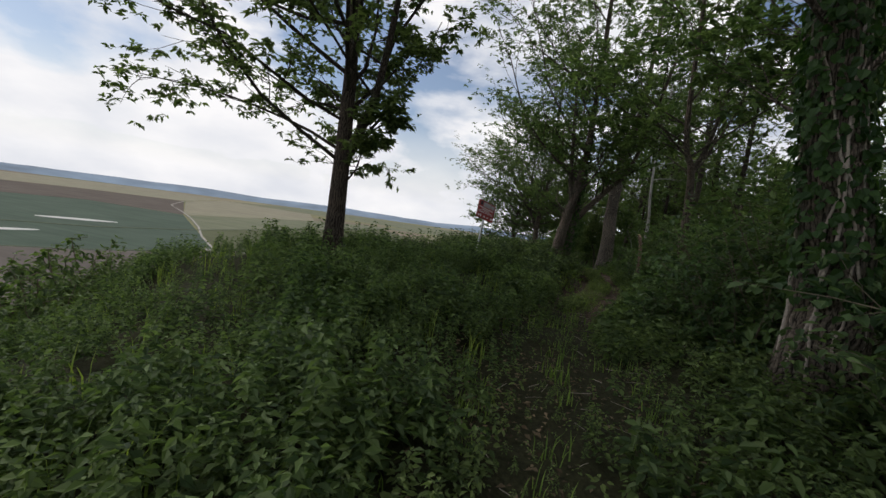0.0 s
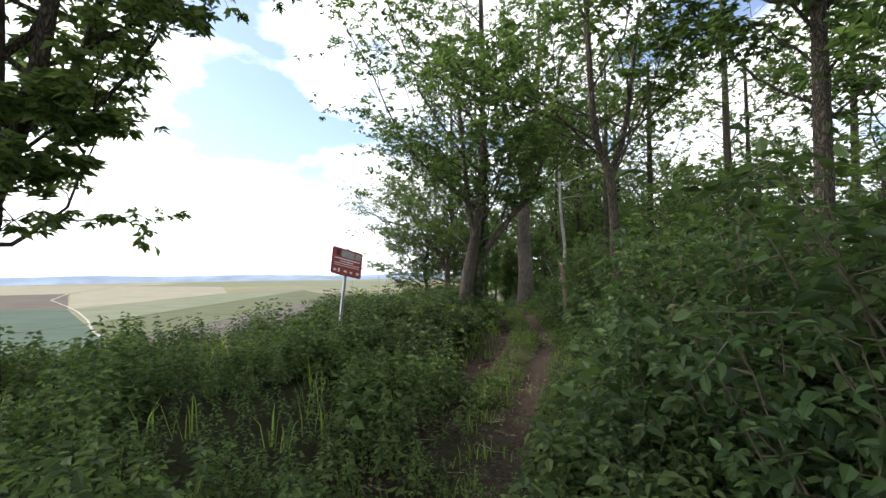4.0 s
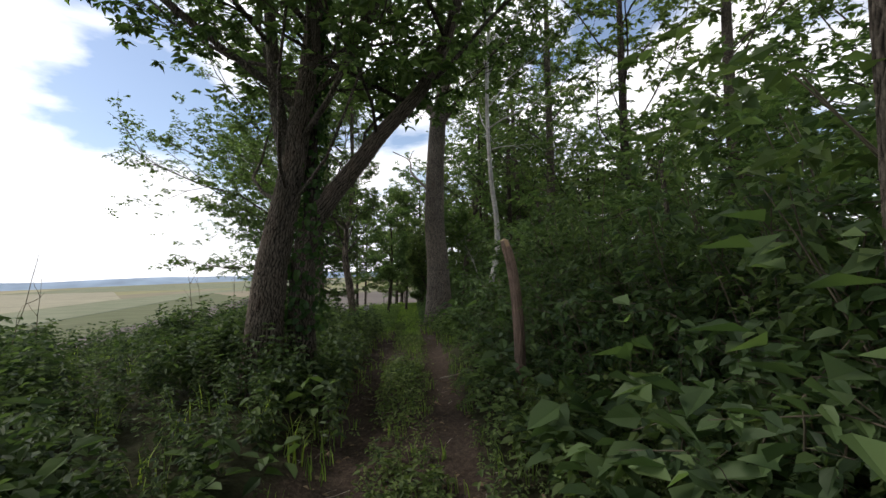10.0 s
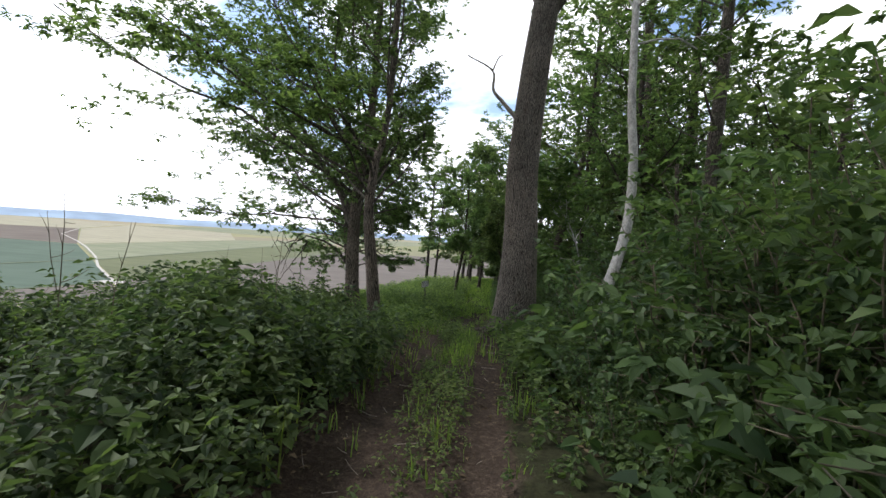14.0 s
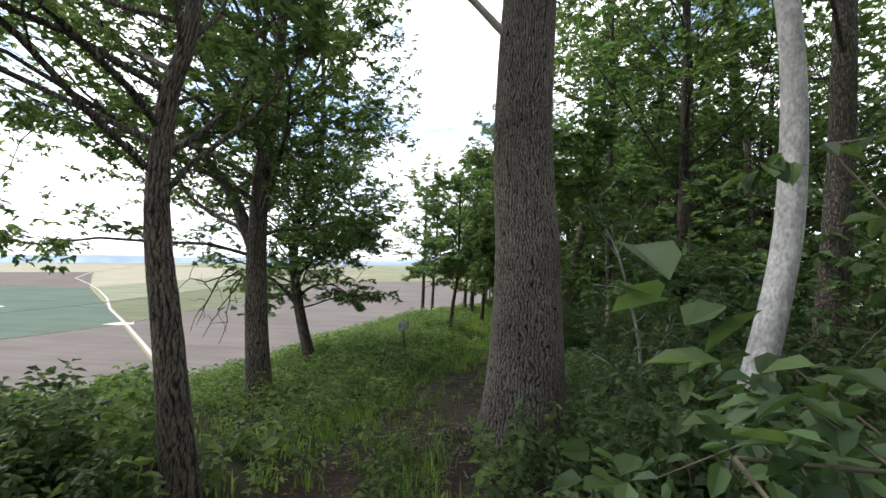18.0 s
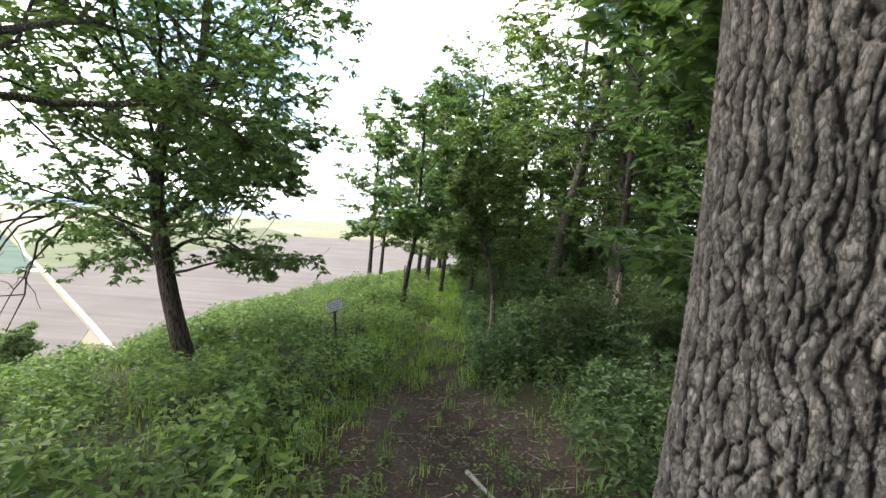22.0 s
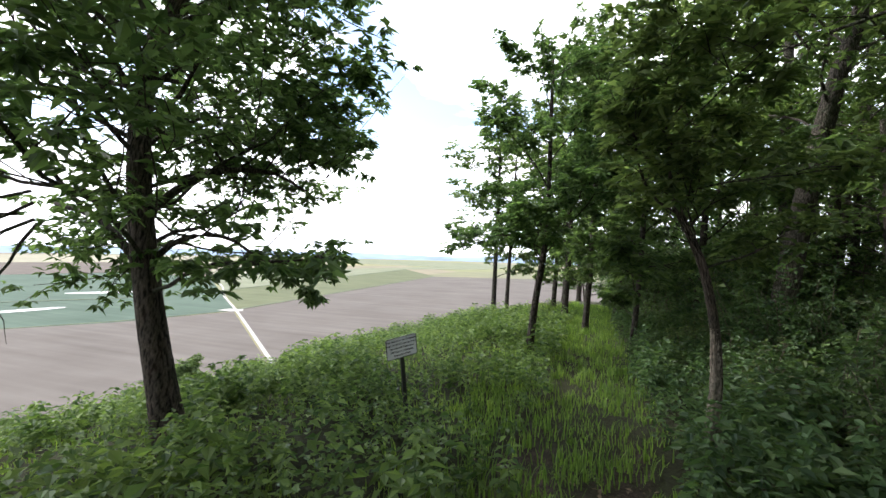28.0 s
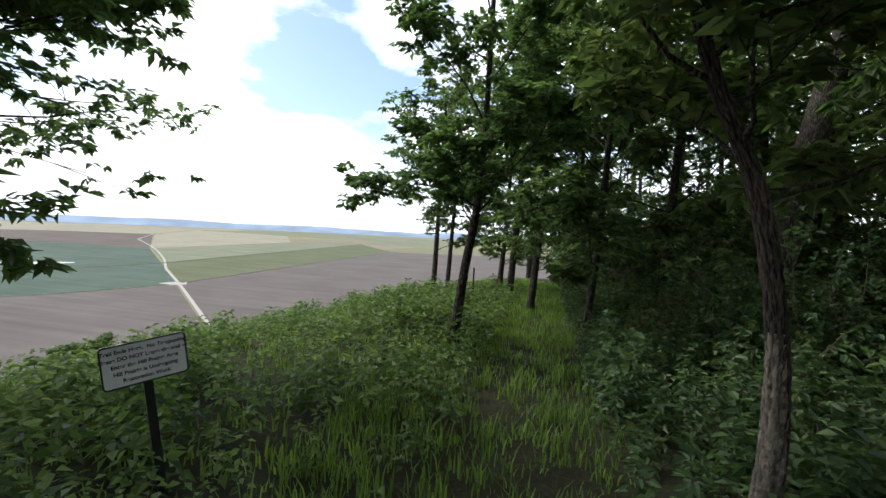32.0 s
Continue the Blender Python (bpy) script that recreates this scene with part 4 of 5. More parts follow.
# trees on the brink further on
tree("brink_tree", "slender grey trunk at the edge of the slope", on_land(-0.08, 15.65), [(0, 0, -0.2), (-0.15, 0, 1.0), (-0.25, 0, 1.8), (-0.2, 0, 2.5), (-0.05, 0.1, 4), (0.0, 0.2, 11)], 0.105, 0.03, 71,
     limbs=22, first=0.42, spread=3.6, twigs=5, leaf=0.068, bark=BARK_GREY, leaves=LEAF_ASH, per=18, sides=16, low=2.7, aim=(-0.35, 0), keep=lambda x, y, z: x < 0.5, furrow=(FURROW_GREY, 80, 240, 30, 0.006))
tree("forked_tree", "forked grey-brown tree above the valley slope", on_land(-1.5, 18.95), [(0, 0, -0.2), (-0.1, 0, 1.0), (-0.13, 0, 2.3), (-0.05, 0, 3.6), (0.1, 0.1, 5), (0.1, 0.2, 11)], 0.175, 0.05, 72,
     limbs=28, first=0.32, spread=4.6, twigs=5, leaf=0.075, bark=BARK_GREY, leaves=LEAF_OAK, per=15, subs=7, sides=18, low=2.1, aim=(-0.3, -0.05), keep=lambda x, y, z: x < 0.3, furrow=(FURROW_GREY, 110, 300, 42, 0.008),
     arms=[([(-0.13, 0, 2.1), (-0.55, 0, 3.0), (-1.1, 0, 3.7), (-2.2, 0.1, 5.4)], 0.10, 0.035, 7)])
low_tree = tree("spreading_tree", "low spreading oak on the grassy slope", on_land(-2.76, 23.5), [(0, 0, -0.2), (-0.42, 0, 1.4), (-0.62, 0, 2.9), (-0.45, 0, 4.0), (0.05, 0, 5.0), (0.0, 0.1, 9.5)], 0.15, 0.04, 73,
     limbs=44, first=0.2, spread=3.9, twigs=5, aim=(-0.1, 0.2), leaf=0.095, bark=BARK_DARK, leaves=LEAF_OAK, per=9, subs=6, sides=16, low=1.0, furrow=(FURROW_DARK, 52, 190, 28, 0.009), rise=(-0.05, 0.9), keep=lambda x, y, z: x < -0.95 - 0.45 * (y - 23.8) + 0.9 * np.clip((z - 0.7) / 0.6, 0, 1),
     arms=[([(-0.35, 0, 1.3), (-0.75, 0.1, 1.75), (-1.3, 0.1, 2.2), (-2.1, 0.1, 2.4)], 0.06, 0.02, 0), ([(-0.6, 0, 2.2), (-0.1, 0.3, 2.7), (0.4, 0.7, 2.8), (0.8, 0.9, 2.6)], 0.05, 0.012, 10),
           ([(-0.5, 0, 1.7), (-0.15, 0.1, 2.0), (0.35, 0.2, 2.05), (0.85, 0.3, 1.75)], 0.04, 0.010, 10)])
gd = np.random.default_rng(74)
bare = []
for k in range(5):
    st = np.array([-2.0, -0.2, 2.3])
    ln = wander(gd, st + gd.normal(0, 0.1, 3), (-0.4 + gd.normal(0, 0.4), -0.6, -0.6), 1.9, 7, 0.28, -0.10)
    bare.append(tube(ln, np.linspace(0.02, 0.006, 8), 5))
    for q in (3, 4, 5):
        bare.append(tube(wander(gd, ln[q], gd.normal(0, 1, 3) + (0, 0, -0.4), 0.55, 4, 0.3, -0.1), np.linspace(0.009, 0.003, 5), 4))
child("dead_branch", mesh("dead_branch", *join(bare), BARK_DARK, True), low_tree, "bare drooping dead twigs")
tree("young_tree", "thin leaning young tree beside the grassy trail", on_land(0.04, 28.4), [(0, 0, -0.2), (0.12, 0, 1.0), (0.25, 0, 1.9), (0.3, 0, 2.6), (0.3, 0.2, 5.6)], 0.075, 0.03, 75,
     limbs=17, first=0.36, spread=1.45, leaf=0.095, bark=BARK_DARK, leaves=LEAF_ASH, per=14, low=1.9)
tree("tall_tree", "slender tree at the crest of the slope", on_land(-2.75, 38.4), upright(7.6, (0.1, 0.2)), 0.11, 0.04, 76, limbs=14, first=0.2, spread=2.2, leaf=0.15, bark=BARK_DARK, leaves=LEAF_ASH, per=8, low=1.2)
tree("tall_tree", "slender tree at the crest of the slope", on_land(-2.1, 37.8), upright(6.7, (0.3, 0.0)), 0.09, 0.03, 77, limbs=12, first=0.3, spread=1.9, leaf=0.15, bark=BARK_DARK, leaves=LEAF_ASH, per=7, low=1.6)
over = tree("overhanging_tree", "small tree with a pale lower stem leaning over the trail", on_land(2.06, 24.45), [(0, 0, -0.2), (0.06, 0, 0.8), (-0.05, 0, 1.6), (-0.28, 0, 2.2), (-0.38, 0.0, 2.7), (-0.3, 0.1, 3.2)], 0.046, 0.020, 78, furrow=(FURROW_DARK, 64, 200, 18, 0.007),
     limbs=16, first=0.4, spread=1.3, leaf=0.09, bark=BARK_DARK, leaves=LEAF_OAK, per=8, low=1.7, aim=(0.2, 0.0), keep=lambda x, y, z: x > 1.15)
child("bare_patch", furrowed("bare_patch", [(0.005, 0, -0.1), (0.035, 0, 0.35), (0.055, 0, 0.7), (0.035, 0, 1.15)], [0.07, 0.056, 0.05, 0.036], 40, 120, 13, 0.012, FURROW_PALE, 5, crack=0.6, tall=8.0), over, "pale bare wood on the lower stem")
scarred = tree("forest_tree", "dark trunk with a pale scarred foot at the wood's edge", on_land(4.8, 25.8), upright(10, (0.1, 0.2)), 0.085, 0.04, 79, limbs=14, first=0.25, spread=2.7, leaf=0.12, bark=BARK_DARK, leaves=LEAF_OAK, per=8, low=2.0)
child("bare_patch", furrowed("bare_patch", [(0.0, 0, 0.0), (0.012, 0, 0.5), (0.025, 0, 1.0), (0.02, 0, 1.5)], [0.125, 0.102, 0.09, 0.052], 40, 100, 14, 0.012, FURROW_PALE, 6, crack=0.6, tall=8.0), scarred, "pale bare wood on the lower trunk")
tree("forest_tree", "tall leaning dark oak at the wood's edge", on_land(4.1, 29.2), [(0, 0, -0.2), (0.35, 0, 2.3), (0.8, 0, 4.7), (1.2, 0, 6.6), (1.5, 0.3, 12)], 0.21, 0.06, 80, limbs=16, first=0.35, spread=3.3, leaf=0.14, bark=BARK_GREY, leaves=LEAF_OAK, per=8, low=2.5)
tree("forest_tree", "thick dark trunk inside the wood", on_land(9.9, 29), upright(13, (-0.4, 0)), 0.33, 0.1, 81, limbs=16, first=0.33, spread=4.0, leaf=0.16, bark=BARK_DARK, leaves=LEAF_OAK, per=8, low=2.5)
for x, y, h, r, lab_seed, sp, f0 in [(0.3, 35.5, 7.4, 0.11, 82, 2.0, 0.16), (1.9, 34.5, 8.5, 0.14, 83, 2.4, 0.14), (1.0, 32.2, 6.6, 0.085, 84, 1.7, 0.14), (2.6, 38.5, 9.5, 0.15, 85, 3.0, 0.12), (-0.4, 40.0, 7.6, 0.11, 86, 2.2, 0.12), (3.4, 31.5, 6.2, 0.10, 87, 2.0, 0.14), (1.9, 29.6, 4.6, 0.06, 88, 1.5, 0.12)]:
    tree("ridge_tree", "dark-stemmed leafy tree along the ridge", on_land(x, y), upright(h, (0.25, 0.1), (0.05, 0)), r, 0.04, lab_seed, limbs=18, first=f0, spread=sp, leaf=0.13, bark=BARK_DARK, leaves=LEAF_ASH if lab_seed % 2 else LEAF_OAK, per=8, low=0.8)

tree("forest_tree", "leafy tree whose boughs reach over the thicket", on_land(13.5, 12.5), upright(8.5, (-0.2, 0.1)), 0.22, 0.07, 89, limbs=22, first=0.25, spread=4.2, leaf=0.16, bark=BARK_DARK, leaves=LEAF_OAK, per=8, low=2.5)

tree("forest_tree", "grey-stemmed tree among the shrubs beside the trail", on_land(4.4, 3.35), upright(11, (0.2, 0.1), (0.05, 0)), 0.12, 0.05, 90, limbs=28, first=0.32, spread=3.6, leaf=0.11, bark=BARK_GREY, leaves=LEAF_OAK, per=11, low=2.6)

# the wood behind: a few trees, repeated
models = [tree("forest_tree", "leafy hardwood inside the dense wood", on_land(x, y), upright(h, (0.4, 0.2), (0.1, -0.1)), r, 0.06, sd, limbs=15, first=f0, spread=sp, leaf=0.14, bark=bk, leaves=lf, per=5, twigs=4, low=lo, group="trees of the wood")
          for x, y, h, r, sd, sp, f0, bk, lf, lo in [(6.6, 15.5, 10, 0.15, 101, 3.0, 0.22, BARK_DARK, LEAF_OAK, 1.6), (6.0, 19.5, 13, 0.19, 102, 3.6, 0.3, BARK_GREY, LEAF_OAK, 2.2),
                                                 (11.5, 5.0, 5.5, 0.09, 103, 2.6, 0.15, BARK_GREY, LEAF_ASH, 0.8), (5.2, 22.5, 9, 0.12, 104, 2.9, 0.2, BARK_DARK, LEAF_ASH, 1.4)]]
fg = np.random.default_rng(9)
placed = [(6.6, 15.5), (6.0, 19.5), (11.5, 5.0), (5.2, 22.5), (4.8, 25.8), (4.1, 29.2), (9.9, 29), (2.05, 24.2), (2.08, 17.6), (2.85, 15.1), (3.3, 31), (2.6, 38.5)]
tries = 0
while len(placed) < 58 and tries < 4000:
    tries += 1
    x, y = fg.uniform(4.2, 17), fg.uniform(-14, 66)
    if y > 46:
        x = fg.uniform(-1.5, 24)
    gap = 2.3 if x < 9 else 3.0
    if -3 < y < 15.5 or (15 < y < 24 and x < 9.5):
        continue
    if any(math.hypot(x - a, y - b) < gap for a, b in placed):
        continue
    placed.append((x, y))
    src = models[fg.integers(0, 4)]
    c = copy_thing(src, pose(*on_land(x, y), 0, 0, fg.uniform(0, 360)))
    k = fg.uniform(0.8, 1.2)
    c.scale = (k, k, k * fg.uniform(0.9, 1.1))
while len(placed) < 66 and tries < 9000:
    tries += 1
    x, y = fg.uniform(4.5, 10), fg.uniform(26.5, 38)
    if any(math.hypot(x - a, y - b) < 1.5 for a, b in placed):
        continue
    placed.append((x, y))
    k = fg.uniform(0.7, 1.05)
    copy_thing(models[(0, 3)[fg.integers(0, 2)]], pose(*on_land(x, y), 0, 0, fg.uniform(0, 360))).scale = (k, k, k)
for x, y, k in [(7.2, 9.6, 0.62), (8.9, 8.2, 0.68), (9.9, 11.0, 0.72), (6.4, 12.6, 0.6), (8.0, 13.6, 0.75), (10.5, 14.0, 0.8), (12.5, 9.0, 0.8)]:
    copy_thing(models[2], pose(*on_land(x, y), 0, 0, 77 * x)).scale = (k * 1.2, k * 1.2, k)

# tall trees whose crowns close over the start of the trail and over the wood's edge further on
# the tree at (2.6, -9.2) stays out of view, added to shade the start
for x, y, which, k in [(4.3, 0.4, 0, 1.05), (5.6, 2.6, 1, 0.85), (2.6, -9.2, 1, 1.0), (6.4, -3.2, 3, 1.1),
                       (6.3, 24.2, 1, 0.9), (7.6, 30.6, 1, 1.0),
                       (6.9, 22.4, 2, 0.9), (8.4, 25.3, 2, 1.0), (7.3, 27.0, 2, 0.95), (9.6, 27.6, 3, 0.9), (8.8, 30.2, 2, 1.0), (11.5, 24.4, 3, 0.9), (11.3, 30.8, 2, 1.1), (10.4, 21.0, 2, 1.0), (6.2, 31.6, 2, 0.8), (12.8, 27.5, 2, 1.1), (7.0, 34.0, 2, 0.9),
                       (5.4, 27.6, 1, 0.95), (5.9, 33.4, 1, 0.9), (14.6, 31.5, 2, 1.3), (15.4, 25.2, 3, 1.0), (17.2, 28.4, 2, 1.4), (18.6, 33.0, 3, 1.1), (13.6, 35.6, 2, 1.2), (16.8, 22.2, 2, 1.3), (19.5, 25.6, 3, 1.1), (10.2, 33.6, 3, 0.9), (6.0, 29.4, 2, 0.75)]:
    copy_thing(models[which], pose(*on_land(x, y), 0, 0, 61 * x + 17 * y)).scale = (k, k, k)


# ---- shrubs ----
def walk_line(y):
    """The line that walkers take along the trail."""
    return np.interp(y, [-8, -3.5, 0, 2, 4, 5.5, 7.1, 8.5, 10, 12, 14, 16, 18, 23], [-0.1, -0.1, 0.05, 0.5, 0.9, 1.4, 1.85, 1.6, 1.55, 1.75, 1.65, 1.4, 1.2, 1.2])


def shrub(name, label, seed, height, width, stems, leaf, leaves, per=16, group="shrubs beside the trail", coarse=False):
    g = np.random.default_rng(seed)
    top = thing(name, (0, 0, 0), label, "shrub", group)
    woods, spots = [], []
    for i in range(stems):
        az = i * 2.4 + g.uniform(-0.4, 0.4)
        out = width * g.uniform(0.35, 1.0)
        st = wander(g, (0.12 * math.cos(az), 0.12 * math.sin(az), -0.12), (math.cos(az) * out, math.sin(az) * out, height * 1.1), height * g.uniform(0.75, 1.15), 7, 0.12, -0.03)
        woods.append(tube(st, np.linspace(0.011, 0.004, 8), 4, cap=False))
        for q in range(2, 8):
            for _ in range(2):
                tw = wander(g, st[q], g.normal(0, 1, 3) * (1, 1, 0.4) + (math.cos(az) * 0.4, math.sin(az) * 0.4, 0.15), height * g.uniform(0.14, 0.3), 3, 0.2, -0.05)
                if _ == 0 and not coarse:
                    woods.append(tube(tw[::3], (0.005, 0.002), 3, cap=False))
                n = per
                s = g.uniform(0.1, 1, n) * 3
                j = np.clip(s.astype(int), 0, 2)
                p = tw[j] + (tw[j + 1] - tw[j]) * (s - j)[:, None] + g.normal(0, 0.02, (n, 3))
                d = unit(unit(tw[-1] - tw[0])[None] * 0.45 + g.normal(0, 0.7, (n, 3)) * (1, 1, 0.35) + (0, 0, -0.2))
                ln = leaf * g.uniform(0.6, 1.25, n)
                spots.append((p, d, unit(g.normal(0, 0.35, (n, 3)) + (0, 0, 1)), ln, ln * g.uniform(0.5, 0.68, n)))
    child("woody_base", mesh("woody_base", *join(woods), STEM_DRY, True), top, kind="stuff")
    p, d, u, ln, wd = (np.concatenate(c) for c in zip(*spots))
    ok = p[:, 2] > 0.05
    child("foliage", mesh("foliage", *(blades if coarse else broad)(p[ok], d[ok], u[ok], ln[ok], wd[ok]), leaves), top, kind="stuff")
    return top


shrub_models = [shrub("shrub", "dense green broad-leaved shrub beside the trail", 201, 1.15, 0.62, 10, 0.086, LEAF_SHRUB, 10),
                shrub("shrub", "tall loose green shrub at the wood's edge", 202, 1.9, 0.8, 10, 0.10, LEAF_SHRUB, 10),
                shrub("shrub", "low spreading leafy shrub", 203, 0.85, 0.8, 9, 0.075, LEAF_HERB, 8),
                shrub("sapling", "tall sapling with layered green leaves", 204, 2.7, 0.75, 8, 0.105, LEAF_ASH, 15, coarse=True),
                shrub("shrub", "tall green shrub inside the wood", 205, 2.6, 0.9, 9, 0.125, LEAF_SHRUB, 11, group="shrubs in the wood", coarse=True)]
sg = np.random.default_rng(12)
spots_s = []
for y in np.arange(-3.5, 15.0, 0.62):
    spots_s.append((1.75 + 0.2 * (5 < y < 10) + sg.uniform(-0.1, 0.3), y + sg.uniform(-0.2, 0.2), 0 if sg.random() < 0.75 else 2, sg.uniform(0.8, 1.1)))
    spots_s.append((2.35 + sg.uniform(-0.2, 0.4), y + sg.uniform(-0.3, 0.3), 1 if sg.random() < 0.7 else 0, sg.uniform(0.75, 1.1)))
    spots_s.append((3.2 + sg.uniform(-0.3, 0.6), y + sg.uniform(-0.3, 0.3), 1 if sg.random() < 0.6 else 3, sg.uniform(0.85, 1.15)))
for y in np.arange(15.0, 34.0, 0.8):
    spots_s.append((1.9 + sg.uniform(-0.2, 0.4), y, 2 if sg.random() < 0.7 else 0, sg.uniform(0.7, 1.0)))
    spots_s.append((2.9 + sg.uniform(-0.3, 0.5), y + 0.3, 0 if sg.random() < 0.6 else 1, sg.uniform(0.8, 1.1)))
    spots_s.append((4.1 + sg.uniform(-0.3, 0.6), y + 0.1, 1 if sg.random() < 0.6 else 3, sg.uniform(0.8, 1.1)))
for _ in range(70):
    spots_s.append((sg.uniform(5, 11), sg.uniform(-8, 36), 4, sg.uniform(0.6, 1.2)))
for y in np.arange(0.3, 15.0, 0.45):
    spots_s.append((1.2 + sg.uniform(-0.08, 0.25) + 0.3 * (5.0 < y < 9.5), y, 2 if sg.random() < 0.5 else 0, sg.uniform(0.4, 0.62)))
for y in np.arange(3.6, 13.5, 0.9):
    spots_s.append((2.5 + sg.uniform(-0.1, 0.9), y + sg.uniform(-0.3, 0.3), 3, sg.uniform(0.75, 1.05)))
for _ in range(14):
    spots_s.append((sg.uniform(2.0, 5), sg.uniform(-8, -3.5), 1 if sg.random() < 0.5 else 0, sg.uniform(0.8, 1.2)))
for _ in range(36):
    spots_s.append((sg.uniform(2.0, 7.5), sg.uniform(24, 37), 4, sg.uniform(0.55, 1.0)))
for _ in range(85):
    yy = sg.uniform(33, 52)
    spots_s.append((sg.uniform(-1.5 if yy > 44 else 0.9, 6), yy, 4, sg.uniform(0.6, 1.3)))
used = set()
REACH = (0.92, 1.15, 0.85, 1.2, 1.4)
for u, y, kind, k in spots_s:
    u = max(u, walk_line(y) - float(trail_x(y)) + 0.32 + REACH[kind] * k) + (0.45 if kind == 1 and 6 < y < 10.5 else 0.0)
    if 15 < y < 24 and kind == 3:
        kind = 0
    if 17 < y < 31 and kind in (1, 3, 4) and u < 5:
        k *= 0.7
    if 16.3 < y < 23.5 and u < 4.4 and kind in (0, 2):
        k *= 0.62
    x = float(trail_x(y)) + u
    if math.hypot(x - 2.1, y + 1.6) < 0.9 or (y < -1.4 and u < 2.3) or math.hypot(x - 2.08, y - 17.6) < 0.8 or (16.3 < y < 23.5 and u < 2.6):
        continue
    m = pose(*on_land(x, y, -0.02), 0, 0, sg.uniform(0, 360))
    if kind in used:
        ob = copy_thing(shrub_models[kind], m)
    else:
        ob = shrub_models[kind]
        ob.matrix_basis = m
        used.add(kind)
    ob.scale = (k, k, k)
for x, y, k in [(-7.4, -1.4, 1.5), (-6.5, -2.3, 1.2), (-8.4, -0.4, 1.5)]:
    brink_bush = copy_thing(shrub_models[2], pose(*on_land(x, y, -0.05), 0, 0, 40 * k))
    brink_bush.scale = (k, k, k)
tree("round_bush", "lone round dark bush on the lower slope", (-30.5, 46.7, float(land(-30.5, 46.7))), upright(4.6), 0.15, 0.05, 91, limbs=30, first=0.08, spread=2.3, leaf=0.24, bark=BARK_DARK, leaves=LEAF_OAK, per=10, category="shrub", group="bushes")


# ---- ground cover ----
def herb_model(g, height, tiers, leaf, arms):
    """One leafy herb: tiers of leaves round an upright stem. Returns leaf arrays."""
    p, d, u, ln = [], [], [], []
    for t in range(tiers):
        z = height * (0.3 + 0.7 * (t + 1) / tiers)
        for a in range(arms):
            az = t * 1.1 + a * 2 * math.pi / arms + g.uniform(-0.3, 0.3)
            o = np.array([math.cos(az), math.sin(az), g.uniform(-0.55, 0.35)])
            p.append(o * 0.03 * (1 - t / tiers) + (g.normal(0, 0.012), g.normal(0, 0.012), z))
            d.append(o)
            u.append((0, 0, 1.0) + g.normal(0, 0.42, 3))
            ln.append(leaf * g.uniform(0.75, 1.2) * (1.1 - 0.35 * t / tiers))
    return np.array(p), unit(np.array(d)), unit(np.array(u)), np.array(ln)


def patchy(x, y):
    """How lush the growth is at a place, 0 to 1."""
    n = np.sin(1.3 * x + 0.7 * y) + np.sin(-0.9 * x + 1.9 * y + 2) + 0.8 * np.sin(2.7 * x + 2.2 * y + 1) + 0.7 * np.sin(-3.6 * x + 1.3 * y + 4) + 0.5 * np.sin(5.1 * x + 4.3 * y)
    return np.clip(0.5 + 0.22 * n, 0, 1)


def trodden(x, y):
    """Where feet keep the plants short: the line that walkers take."""
    return np.abs(x - walk_line(y)) < 0.28


def scatter(name, label, category, at, models_, mat, seed, scale=(0.7, 1.3), ratio=0.54, tilt=0.12, broadleaf=True):
    """Plants at many places as one mesh."""
    g = np.random.default_rng(seed)
    x, y = at
    lush = patchy(x, y)
    ok = g.random(len(x)) < 0.25 + 0.95 * lush
    x, y, lush = x[ok], y[ok], lush[ok]
    z = land(x, y)
    pick = g.integers(0, len(models_), len(x))
    pieces = []
    for k, (p, d, u, ln) in enumerate(models_):
        sel = np.where(pick == k)[0]
        if not len(sel):
            continue
        a = g.uniform(0, 2 * math.pi, len(sel))
        s = g.uniform(*scale, len(sel)) * (0.62 + 0.62 * lush[sel]) * np.where(trodden(x[sel], y[sel]), 0.5, 1.0)
        c, sn = np.cos(a), np.sin(a)
        R = np.stack([np.stack([c, -sn, 0 * c], -1), np.stack([sn, c, 0 * c], -1), np.stack([g.normal(0, tilt, len(sel)), g.normal(0, tilt, len(sel)), np.ones(len(sel))], -1)], 1)
        base = np.stack([x[sel], y[sel], z[sel]], -1)
        P = base[:, None] + s[:, None, None] * np.einsum("nij,mj->nmi", R, p)
        D = np.einsum("nij,mj->nmi", R, d)
        N = np.einsum("nij,mj->nmi", R, u)
        L = (s[:, None] * ln[None]).ravel()
        pieces.append((broad if broadleaf else blades)(P.reshape(-1, 3), unit(D.reshape(-1, 3)), unit(N.reshape(-1, 3)), L, L * ratio * g.uniform(0.85, 1.1, len(L))))
    ob = new(name, mesh(name, *join(pieces), mat))
    return tagged(ob, label, category, kind="stuff")


